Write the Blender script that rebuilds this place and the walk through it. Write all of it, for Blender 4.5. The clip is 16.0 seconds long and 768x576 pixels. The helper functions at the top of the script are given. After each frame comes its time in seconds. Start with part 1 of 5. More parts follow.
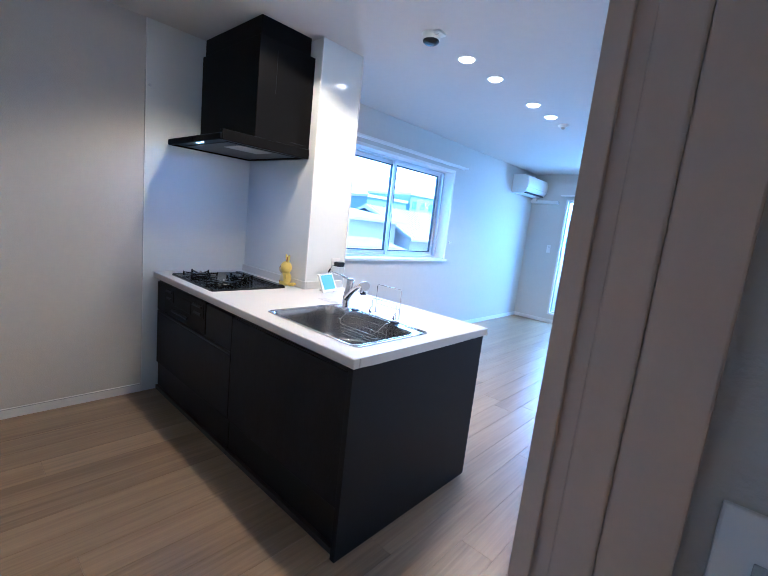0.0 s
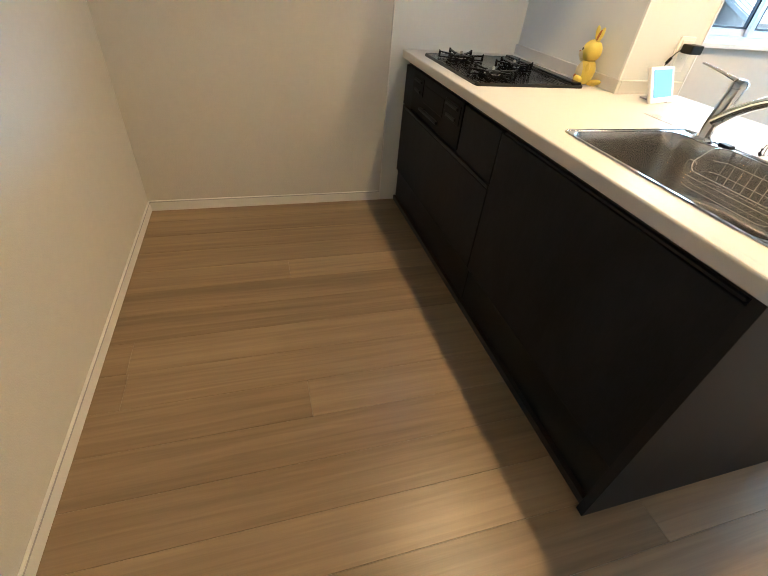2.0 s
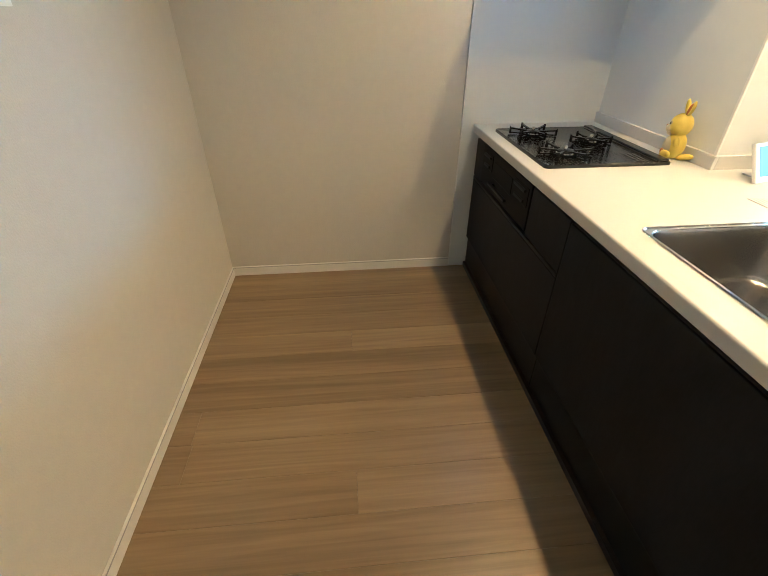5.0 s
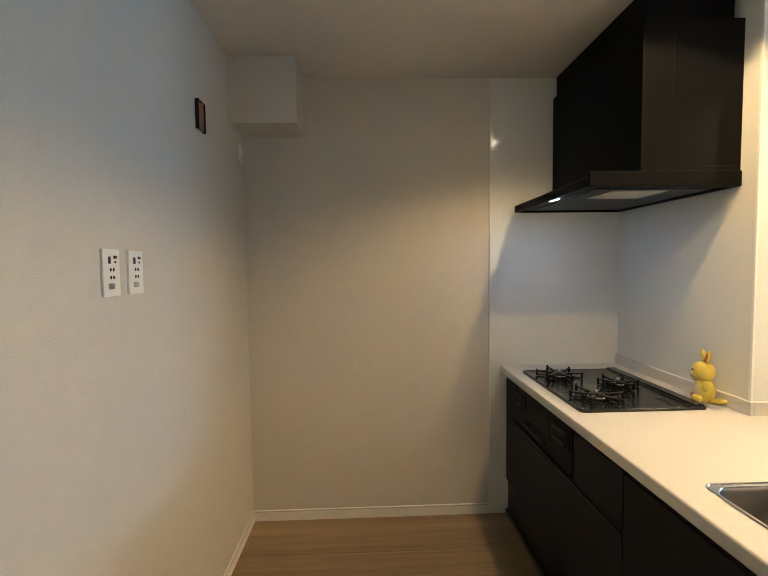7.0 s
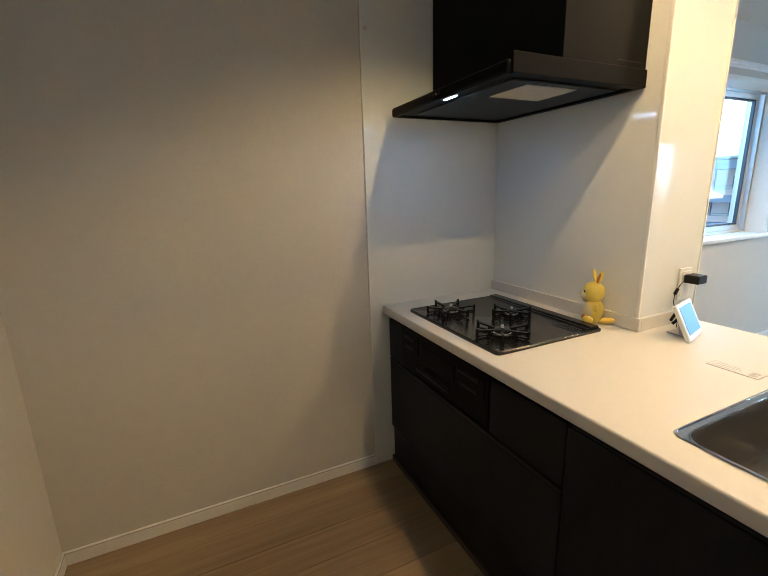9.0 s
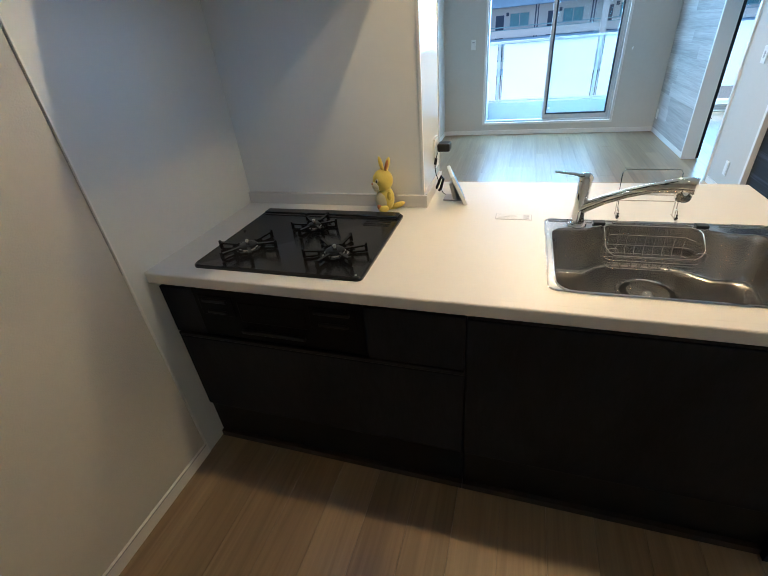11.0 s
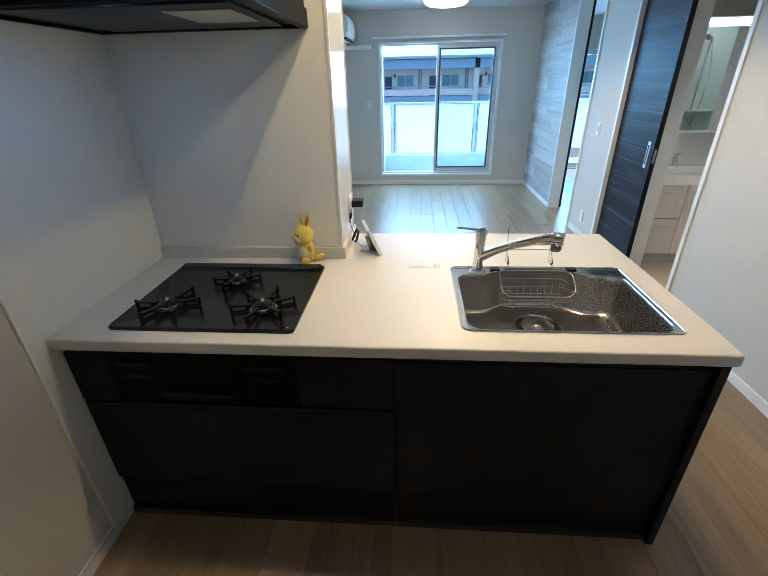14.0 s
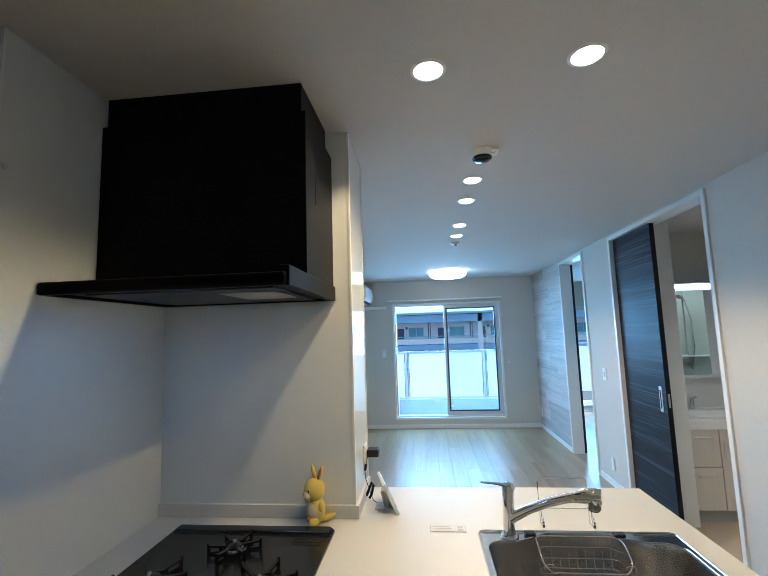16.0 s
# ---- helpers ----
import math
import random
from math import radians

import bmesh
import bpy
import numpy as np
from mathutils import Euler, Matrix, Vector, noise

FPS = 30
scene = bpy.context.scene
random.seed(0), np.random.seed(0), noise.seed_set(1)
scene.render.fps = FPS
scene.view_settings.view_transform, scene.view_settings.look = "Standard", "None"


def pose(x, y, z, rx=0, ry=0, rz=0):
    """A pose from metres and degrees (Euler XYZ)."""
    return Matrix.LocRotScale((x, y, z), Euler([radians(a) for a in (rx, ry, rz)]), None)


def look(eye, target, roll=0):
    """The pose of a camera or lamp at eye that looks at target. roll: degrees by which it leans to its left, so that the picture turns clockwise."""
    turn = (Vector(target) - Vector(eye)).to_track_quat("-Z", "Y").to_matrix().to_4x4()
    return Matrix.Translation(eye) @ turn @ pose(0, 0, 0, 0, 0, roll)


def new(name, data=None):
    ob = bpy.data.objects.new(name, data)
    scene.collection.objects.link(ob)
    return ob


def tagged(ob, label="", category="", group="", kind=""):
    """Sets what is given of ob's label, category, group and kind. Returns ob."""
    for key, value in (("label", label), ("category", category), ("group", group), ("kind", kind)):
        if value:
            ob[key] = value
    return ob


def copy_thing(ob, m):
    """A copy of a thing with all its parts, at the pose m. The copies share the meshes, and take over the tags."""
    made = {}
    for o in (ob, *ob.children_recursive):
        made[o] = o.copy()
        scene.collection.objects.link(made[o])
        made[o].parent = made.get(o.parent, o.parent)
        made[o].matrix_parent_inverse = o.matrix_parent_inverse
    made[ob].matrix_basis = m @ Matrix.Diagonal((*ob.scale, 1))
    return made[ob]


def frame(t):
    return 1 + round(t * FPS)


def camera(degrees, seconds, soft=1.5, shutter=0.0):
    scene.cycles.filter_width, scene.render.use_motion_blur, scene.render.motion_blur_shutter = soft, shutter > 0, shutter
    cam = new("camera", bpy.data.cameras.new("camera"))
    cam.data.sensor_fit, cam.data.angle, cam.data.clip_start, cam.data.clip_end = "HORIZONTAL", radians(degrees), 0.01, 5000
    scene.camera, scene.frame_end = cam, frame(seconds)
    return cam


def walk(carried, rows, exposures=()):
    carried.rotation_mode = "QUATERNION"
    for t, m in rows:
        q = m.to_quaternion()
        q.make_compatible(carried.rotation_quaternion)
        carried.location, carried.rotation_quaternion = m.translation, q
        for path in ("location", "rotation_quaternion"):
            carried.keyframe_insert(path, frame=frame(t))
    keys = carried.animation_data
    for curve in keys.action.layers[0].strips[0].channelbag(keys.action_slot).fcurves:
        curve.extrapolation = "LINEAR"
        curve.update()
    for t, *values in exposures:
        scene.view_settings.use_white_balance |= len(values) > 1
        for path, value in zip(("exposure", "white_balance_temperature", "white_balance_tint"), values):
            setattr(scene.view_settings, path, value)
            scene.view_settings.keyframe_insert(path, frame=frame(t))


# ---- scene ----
cam = camera(86.4, 16.0, soft=0.8)
PATH = [
    (0, (2.988, -0.999, 1.343), (1.674, 0.475, 1.031), 6.3),
    (0.5, (2.856, -0.94, 1.33), (1.321, 0.235, 0.815), 8.0),
    (1, (2.67, -0.874, 1.286), (1.071, 0.034, 0.498), 8.9),
    (1.5, (2.448, -0.83, 1.243), (0.89, -0.15, 0.19), 7.4),
    (2, (2.293, -0.768, 1.2), (0.817, -0.255, -0.047), 6.0),
    (2.5, (2.181, -0.676, 1.2), (0.803, -0.312, -0.203), 5.0),
    (3, (2.147, -0.646, 1.191), (0.858, -0.395, -0.318), 3.8),
    (3.5, (2.14, -0.647, 1.196), (0.912, -0.452, -0.371), 2.6),
    (4, (2.156, -0.652, 1.192), (0.963, -0.486, -0.405), 2.0),
    (4.5, (2.163, -0.655, 1.202), (0.842, -0.497, -0.291), 1.4),
    (5, (2.18, -0.668, 1.328), (0.525, -0.52, 0.214), -0.1),
    (7.5, (2.224, -0.746, 1.412), (0.226, -0.672, 1.342), -0.6),
    (8, (2.141, -0.751, 1.396), (0.147, -0.633, 1.3), -0.6),
    (8.5, (1.938, -0.741, 1.383), (-0.017, -0.379, 1.167), -0.9),
    (9, (1.708, -0.787, 1.379), (-0.059, 0.031, 0.922), -1.7),
    (9.5, (1.489, -0.813, 1.416), (0.071, 0.419, 0.728), -2.1),
    (10, (1.295, -0.825, 1.414), (0.206, 0.623, 0.568), -4.2),
    (12.5, (1.105, -0.962, 1.533), (0.907, 0.669, 0.393), -3.1),
    (13, (1.109, -0.965, 1.533), (0.944, 0.677, 0.403), -2.3),
    (13.5, (1.104, -0.969, 1.532), (0.961, 0.684, 0.414), -1.7),
    (14, (1.098, -0.962, 1.528), (0.957, 0.818, 0.627), -1.3),
    (14.5, (1.097, -0.975, 1.556), (0.965, 0.964, 1.087), -1.5),
    (15, (1.096, -0.989, 1.561), (0.937, 1.003, 1.486), -1.7),
    (15.5, (1.092, -0.989, 1.56), (0.916, 1.0, 1.68), -1.8),
    (16, (1.092, -0.987, 1.558), (0.9, 0.991, 1.777), -1.8),
]
walk(cam, [(t, look(eye, target, roll)) for t, eye, target, roll in PATH], [(0.0,1.02,4150,17),(0.5,0.6,4150,15),(1.0,0.72,4450,12),(1.5,1.02,5150,9),(2.5,1.42,5900,9),(3.5,1.48,6150,8),(5.0,1.28,5550,6),(7.5,0.84,6000,9),(9.0,0.68,5750,9),(10.0,0.46,5250,8),(12.5,0.52,5150,7),(14.0,0.47,5000,6),(16.0,0.36,4900,6)])

# ---- light ----
world = bpy.data.worlds.new("sky")
scene.world = world
world.use_nodes = True
wn = world.node_tree
sky = wn.nodes.new("ShaderNodeTexSky")
sky.sky_type, sky.sun_disc = "NISHITA", False
sky.dust_density, sky.ozone_density = 1.5, 0.8
SUN_EL, SUN_AZ = 58.0, 50.0  # azimuth from +y towards +x
sky.sun_elevation, sky.sun_rotation = radians(SUN_EL), radians(SUN_AZ)
wn.links.new(sky.outputs["Color"], wn.nodes["Background"].inputs["Color"])
wn.nodes["Background"].inputs["Strength"].default_value = 0.15
sun_data = bpy.data.lights.new("sun", "SUN")
sun_data.energy, sun_data.angle, sun_data.color = 5.0, radians(0.6), (1.0, 0.95, 0.88)
sun = new("sun", sun_data)
sd = Vector((math.sin(radians(SUN_AZ)) * math.cos(radians(SUN_EL)), math.cos(radians(SUN_AZ)) * math.cos(radians(SUN_EL)), math.sin(radians(SUN_EL))))
sun.matrix_world = look(sd * 30, (0, 0, 0))
WARM = (1.0, 0.64, 0.28)
DOWNLIGHT_POWER = 34.0

# sky light through the two openings
for name, place, aim, wide, high, power in (("balcony_sky", (1.45, 6.45, 1.65), (1.45, 5.2, 0.75), 2.2, 1.2, 98.0), ("window_sky", (-0.62, 2.52, 1.85), (0.6, 2.52, 0.9), 2.4, 1.1, 31.0), ("bedroom_sky", (4.1, 7.5, 1.4), (3.9, 5.6, 0.2), 1.6, 1.5, 70.0)):
    ld = bpy.data.lights.new(name, "AREA")
    ld.shape, ld.size, ld.size_y, ld.energy, ld.color = "RECTANGLE", wide, high, power, (0.39, 0.72, 1.0)
    new(name, ld).matrix_world = look(place, aim)

# the room: x to the east, y to the north, z up
EAST, NORTH, SOUTH, HIGH = 2.868, 5.897, -1.391, 2.42
WEST = -0.018


# ---- small builders ----
def shade(name, color, rough=0.5, metal=0.0, vary=0.06, scale=3.0, bump=0.0, bump_scale=200.0, spread=0.1, coat=0.0, per_piece=0.0, stretch=(1, 1, 1)):
    """A surface with two scales of tone, uneven gloss and fine relief."""
    m = bpy.data.materials.new(name)
    m.use_nodes = True
    nt = m.node_tree
    b = nt.nodes["Principled BSDF"]
    geo = nt.nodes.new("ShaderNodeNewGeometry")
    mp = nt.nodes.new("ShaderNodeMapping")
    mp.inputs["Scale"].default_value = stretch
    nt.links.new(geo.outputs["Position"], mp.inputs["Vector"])
    big = nt.nodes.new("ShaderNodeTexNoise")
    big.inputs["Scale"].default_value, big.inputs["Detail"].default_value = scale, 6.0
    fine = nt.nodes.new("ShaderNodeTexNoise")
    fine.inputs["Scale"].default_value, fine.inputs["Detail"].default_value = scale * 23.0, 4.0
    for n in (big, fine):
        nt.links.new(mp.outputs["Vector"], n.inputs["Vector"])
    add = nt.nodes.new("ShaderNodeMath")
    add.operation = "ADD"
    nt.links.new(big.outputs["Fac"], add.inputs[0])
    nt.links.new(fine.outputs["Fac"], add.inputs[1])
    last = add.outputs[0]
    if per_piece:
        info = nt.nodes.new("ShaderNodeObjectInfo")
        mul = nt.nodes.new("ShaderNodeMath")
        mul.operation = "MULTIPLY_ADD"
        nt.links.new(info.outputs["Random"], mul.inputs[0])
        mul.inputs[1].default_value = per_piece
        nt.links.new(last, mul.inputs[2])
        last = mul.outputs[0]
    ramp = nt.nodes.new("ShaderNodeMapRange")
    ramp.inputs["From Min"].default_value, ramp.inputs["From Max"].default_value = 0.55, 1.45 + per_piece
    ramp.inputs["To Min"].default_value, ramp.inputs["To Max"].default_value = 1.0 - vary, 1.0 + vary
    nt.links.new(last, ramp.inputs["Value"])
    tone = nt.nodes.new("ShaderNodeVectorMath")
    tone.operation = "SCALE"
    tone.inputs[0].default_value = color
    nt.links.new(ramp.outputs["Result"], tone.inputs["Scale"])
    nt.links.new(tone.outputs["Vector"], b.inputs["Base Color"])
    gl = nt.nodes.new("ShaderNodeMapRange")
    gl.inputs["To Min"].default_value, gl.inputs["To Max"].default_value = max(0.02, rough * (1 - spread)), min(1.0, rough * (1 + spread))
    nt.links.new(big.outputs["Fac"], gl.inputs["Value"])
    nt.links.new(gl.outputs["Result"], b.inputs["Roughness"])
    b.inputs["Metallic"].default_value = metal
    b.inputs["Coat Weight"].default_value = coat
    b.inputs["Coat Roughness"].default_value = 0.08
    if bump:
        tex = nt.nodes.new("ShaderNodeTexNoise")
        tex.inputs["Scale"].default_value, tex.inputs["Detail"].default_value = bump_scale, 3.0
        nt.links.new(mp.outputs["Vector"], tex.inputs["Vector"])
        bp = nt.nodes.new("ShaderNodeBump")
        bp.inputs["Strength"].default_value, bp.inputs["Distance"].default_value = bump, 0.004
        nt.links.new(tex.outputs["Fac"], bp.inputs["Height"])
        nt.links.new(bp.outputs["Normal"], b.inputs["Normal"])
    return m


def grained(name, dark, light, axis, rough, scale=1.0, per_piece=0.5, bump=0.12, contrast=1.0, coat=0.0, fibre=1.0, spec=0.5, hairs=0.2, along=1.0, bias=0.0, flames=0.0):
    """Wood: fibres along one axis, broad tone bands, flame figure and a tone of its own for each board."""
    m = bpy.data.materials.new(name)
    m.use_nodes = True
    nt = m.node_tree
    b = nt.nodes["Principled BSDF"]
    geo = nt.nodes.new("ShaderNodeNewGeometry")
    info = nt.nodes.new("ShaderNodeObjectInfo")
    shift = nt.nodes.new("ShaderNodeVectorMath")
    shift.operation = "MULTIPLY_ADD"
    rnd = nt.nodes.new("ShaderNodeCombineXYZ")
    for i in range(3):
        nt.links.new(info.outputs["Random"], rnd.inputs[i])
    nt.links.new(rnd.outputs[0], shift.inputs[0])
    shift.inputs[1].default_value = (7.3, 5.1, 9.7)
    nt.links.new(geo.outputs["Position"], shift.inputs[2])

    def tex(run, across, detail, distort=0.0):
        mp = nt.nodes.new("ShaderNodeMapping")
        s = [across * scale] * 3
        s[axis] = run * along * scale
        mp.inputs["Scale"].default_value = s
        nt.links.new(shift.outputs["Vector"], mp.inputs["Vector"])
        n = nt.nodes.new("ShaderNodeTexNoise")
        n.inputs["Scale"].default_value, n.inputs["Detail"].default_value, n.inputs["Distortion"].default_value = 1.0, detail, distort
        nt.links.new(mp.outputs["Vector"], n.inputs["Vector"])
        return n.outputs["Fac"]
    broad, flame, hair = tex(0.9, 9.0, 3.0, 0.4), tex(2.4, 34.0, 4.0, 1.6), tex(9.0, 330.0 * fibre, 3.0)

    def mix(a, wa, c, wc):
        k = nt.nodes.new("ShaderNodeMath")
        k.operation, k.inputs[1].default_value = "MULTIPLY", wa
        nt.links.new(a, k.inputs[0])
        g = nt.nodes.new("ShaderNodeMath")
        g.operation, g.inputs[1].default_value = "MULTIPLY_ADD", wc
        nt.links.new(c, g.inputs[0])
        nt.links.new(k.outputs[0], g.inputs[2])
        return g.outputs[0]
    total = mix(broad, 0.5, flame, 0.3)
    total = mix(total, 1.0, hair, hairs)
    relief = mix(flame, 0.6, hair, 0.6)
    if flames:
        mp = nt.nodes.new("ShaderNodeMapping")
        s = [1.0] * 3
        s[axis] = 0.07
        mp.inputs["Scale"].default_value = s
        nt.links.new(shift.outputs["Vector"], mp.inputs["Vector"])
        rings = nt.nodes.new("ShaderNodeTexWave")
        rings.wave_type, rings.bands_direction = "BANDS", "X"
        for key, value in (("Scale", 8.0), ("Distortion", 16.0), ("Detail", 3.0), ("Detail Scale", 1.3), ("Detail Roughness", 0.6)):
            rings.inputs[key].default_value = value
        nt.links.new(mp.outputs["Vector"], rings.inputs["Vector"])
        total = mix(total, 1.0, rings.outputs["Fac"], flames)
        relief = mix(relief, 0.8, rings.outputs["Fac"], 0.35)
    total = mix(total, 1.0, info.outputs["Random"], per_piece * 0.3)
    ramp = nt.nodes.new("ShaderNodeMapRange")
    mid = 0.4 + 0.5 * hairs + per_piece * 0.15 + 0.5 * flames + bias
    ramp.inputs["From Min"].default_value, ramp.inputs["From Max"].default_value = mid - 0.22 / contrast, mid + 0.22 / contrast
    nt.links.new(total, ramp.inputs["Value"])
    col = nt.nodes.new("ShaderNodeMix")
    col.data_type = "RGBA"
    col.inputs[6].default_value, col.inputs[7].default_value = (*dark, 1), (*light, 1)
    nt.links.new(ramp.outputs["Result"], col.inputs[0])
    nt.links.new(col.outputs[2], b.inputs["Base Color"])
    gl = nt.nodes.new("ShaderNodeMapRange")
    gl.inputs["To Min"].default_value, gl.inputs["To Max"].default_value = rough * 0.94, rough * 1.08
    nt.links.new(broad, gl.inputs["Value"])
    nt.links.new(gl.outputs["Result"], b.inputs["Roughness"])
    b.inputs["Specular IOR Level"].default_value = spec
    b.inputs["Coat Weight"].default_value = coat
    b.inputs["Coat Roughness"].default_value = 0.12
    if bump:
        bp = nt.nodes.new("ShaderNodeBump")
        bp.inputs["Strength"].default_value, bp.inputs["Distance"].default_value = bump, 0.002
        nt.links.new(relief, bp.inputs["Height"])
        nt.links.new(bp.outputs["Normal"], b.inputs["Normal"])
    return m


def glow(name, color, strength):
    m = bpy.data.materials.new(name)
    m.use_nodes = True
    b = m.node_tree.nodes["Principled BSDF"]
    b.inputs["Base Color"].default_value = (*[0.3 * c for c in color], 1)
    b.inputs["Emission Color"].default_value = (*color, 1)
    b.inputs["Emission Strength"].default_value = strength
    return m


def clear_glass(name, tint=(0.97, 0.99, 0.99)):
    m = bpy.data.materials.new(name)
    m.use_nodes = True
    nt = m.node_tree
    out = nt.nodes["Material Output"]
    see, gloss, mixer = (nt.nodes.new("ShaderNode" + k) for k in ("BsdfTransparent", "BsdfGlossy", "MixShader"))
    see.inputs["Color"].default_value = (*tint, 1)
    gloss.inputs["Roughness"].default_value = 0.02
    mixer.inputs[0].default_value = 0.03
    nt.links.new(see.outputs[0], mixer.inputs[1])
    nt.links.new(gloss.outputs[0], mixer.inputs[2])
    nt.links.new(mixer.outputs[0], out.inputs["Surface"])
    return m


def frosted(name, color):
    m = bpy.data.materials.new(name)
    m.use_nodes = True
    nt = m.node_tree
    out = nt.nodes["Material Output"]
    a, c, mixer = (nt.nodes.new("ShaderNode" + k) for k in ("BsdfTranslucent", "BsdfDiffuse", "MixShader"))
    nz = nt.nodes.new("ShaderNodeTexNoise")
    nz.inputs["Scale"].default_value = 40.0
    mr = nt.nodes.new("ShaderNodeMapRange")
    mr.inputs["To Min"].default_value, mr.inputs["To Max"].default_value = 0.35, 0.45
    nt.links.new(nz.outputs["Fac"], mr.inputs["Value"])
    a.inputs["Color"].default_value = c.inputs["Color"].default_value = (*color, 1)
    nt.links.new(mr.outputs["Result"], mixer.inputs[0])
    nt.links.new(a.outputs[0], mixer.inputs[1])
    nt.links.new(c.outputs[0], mixer.inputs[2])
    nt.links.new(mixer.outputs[0], out.inputs["Surface"])
    return m


origin = {}


def thing(name, base, label, category, group="", kind=""):
    """An Empty at the base of a thing; its parts hang under it."""
    ob = new(name)
    ob.empty_display_size = 0.05
    ob.location = base
    origin[ob] = Vector(base)
    return tagged(ob, label, category, group, kind)


def finish(bm, smooth):
    bmesh.ops.recalc_face_normals(bm, faces=bm.faces[:])
    for f in bm.faces:
        f.smooth = smooth


def part(name, bm, material, parent, label="", smooth=False):
    """Links a bmesh, given in room coordinates, as one mesh under a thing or a part."""
    finish(bm, smooth)
    o = origin[parent]
    bmesh.ops.translate(bm, verts=bm.verts[:], vec=-o)
    me = bpy.data.meshes.new(name)
    bm.to_mesh(me)
    bm.free()
    if smooth:
        me.set_sharp_from_angle(angle=radians(40))
    me.materials.append(material)
    ob = new(name, me)
    ob.parent = parent
    origin[ob] = o
    return tagged(ob, label)


def solid(name, bm, material, label="", category="", group="", kind="", base=(0, 0, 0), smooth=False):
    """One mesh that is a thing of its own."""
    finish(bm, smooth)
    bmesh.ops.translate(bm, verts=bm.verts[:], vec=-Vector(base))
    me = bpy.data.meshes.new(name)
    bm.to_mesh(me)
    bm.free()
    if smooth:
        me.set_sharp_from_angle(angle=radians(40))
    me.materials.append(material)
    ob = new(name, me)
    ob.location = base
    origin[ob] = Vector(base)
    return tagged(ob, label, category, group, kind)


def bx(bm, x0, y0, z0, x1, y1, z1, bevel=0.0, seg=2, m=None):
    """Adds a box with softened edges, optionally turned by the matrix m."""
    t = bmesh.new()
    bmesh.ops.create_cube(t, size=1.0)
    for v in t.verts:
        v.co = Vector(((x0 + x1) / 2 + v.co.x * (x1 - x0), (y0 + y1) / 2 + v.co.y * (y1 - y0), (z0 + z1) / 2 + v.co.z * (z1 - z0)))
    if bevel:
        bmesh.ops.bevel(t, geom=t.edges[:], offset=bevel, segments=seg, affect="EDGES", profile=0.5)
    join(bm, t, m)
    return bm


def join(bm, t, m=None):
    if m is not None:
        bmesh.ops.transform(t, matrix=m, verts=t.verts[:])
    me = bpy.data.meshes.new("tmp")
    t.to_mesh(me)
    t.free()
    bm.from_mesh(me)
    bpy.data.meshes.remove(me)


def box(*a, **k):
    return bx(bmesh.new(), *a, **k)


def tube(bm, pts, r, n=8, closed=False):
    """A round bar along a line of points; r may be a list."""
    pts = [Vector(p) for p in pts]
    rings = []
    count = len(pts)
    for i, p in enumerate(pts):
        a = pts[(i - 1) % count] if closed or i else p
        c = pts[(i + 1) % count] if closed or i < count - 1 else p
        d = (c - a).normalized()
        side = d.cross(Vector((0, 0, 1)))
        if side.length < 1e-3:
            side = d.cross(Vector((0, 1, 0)))
        side.normalize()
        up = side.cross(d).normalized()
        rr = r[i] if isinstance(r, (list, tuple)) else r
        rings.append([bm.verts.new(p + rr * (math.cos(2 * math.pi * k / n) * side + math.sin(2 * math.pi * k / n) * up)) for k in range(n)])
    for i in range(count if closed else count - 1):
        A, B = rings[i], rings[(i + 1) % count]
        if closed and i == count - 1:
            best = min(range(n), key=lambda s: (A[0].co - B[s].co).length)
            B = B[best:] + B[:best]
        for k in range(n):
            bm.faces.new((A[k], A[(k + 1) % n], B[(k + 1) % n], B[k]))
    if not closed:
        bm.faces.new(rings[0][::-1])
        bm.faces.new(rings[-1])
    return bm


def lathe(bm, cx, cy, profile, n=32):
    """Turns a profile of (radius, height) about an upright axis."""
    rings = []
    for r, z in profile:
        if r < 1e-6:
            rings.append([bm.verts.new((cx, cy, z))])
        else:
            rings.append([bm.verts.new((cx + r * math.cos(2 * math.pi * k / n), cy + r * math.sin(2 * math.pi * k / n), z)) for k in range(n)])
    for A, B in zip(rings, rings[1:]):
        for k in range(n):
            k2 = (k + 1) % n
            if len(A) == 1 and len(B) > 1:
                bm.faces.new((A[0], B[k], B[k2]))
            elif len(B) == 1 and len(A) > 1:
                bm.faces.new((A[k], A[k2], B[0]))
            elif len(A) > 1:
                bm.faces.new((A[k], A[k2], B[k2], B[k]))
    return bm


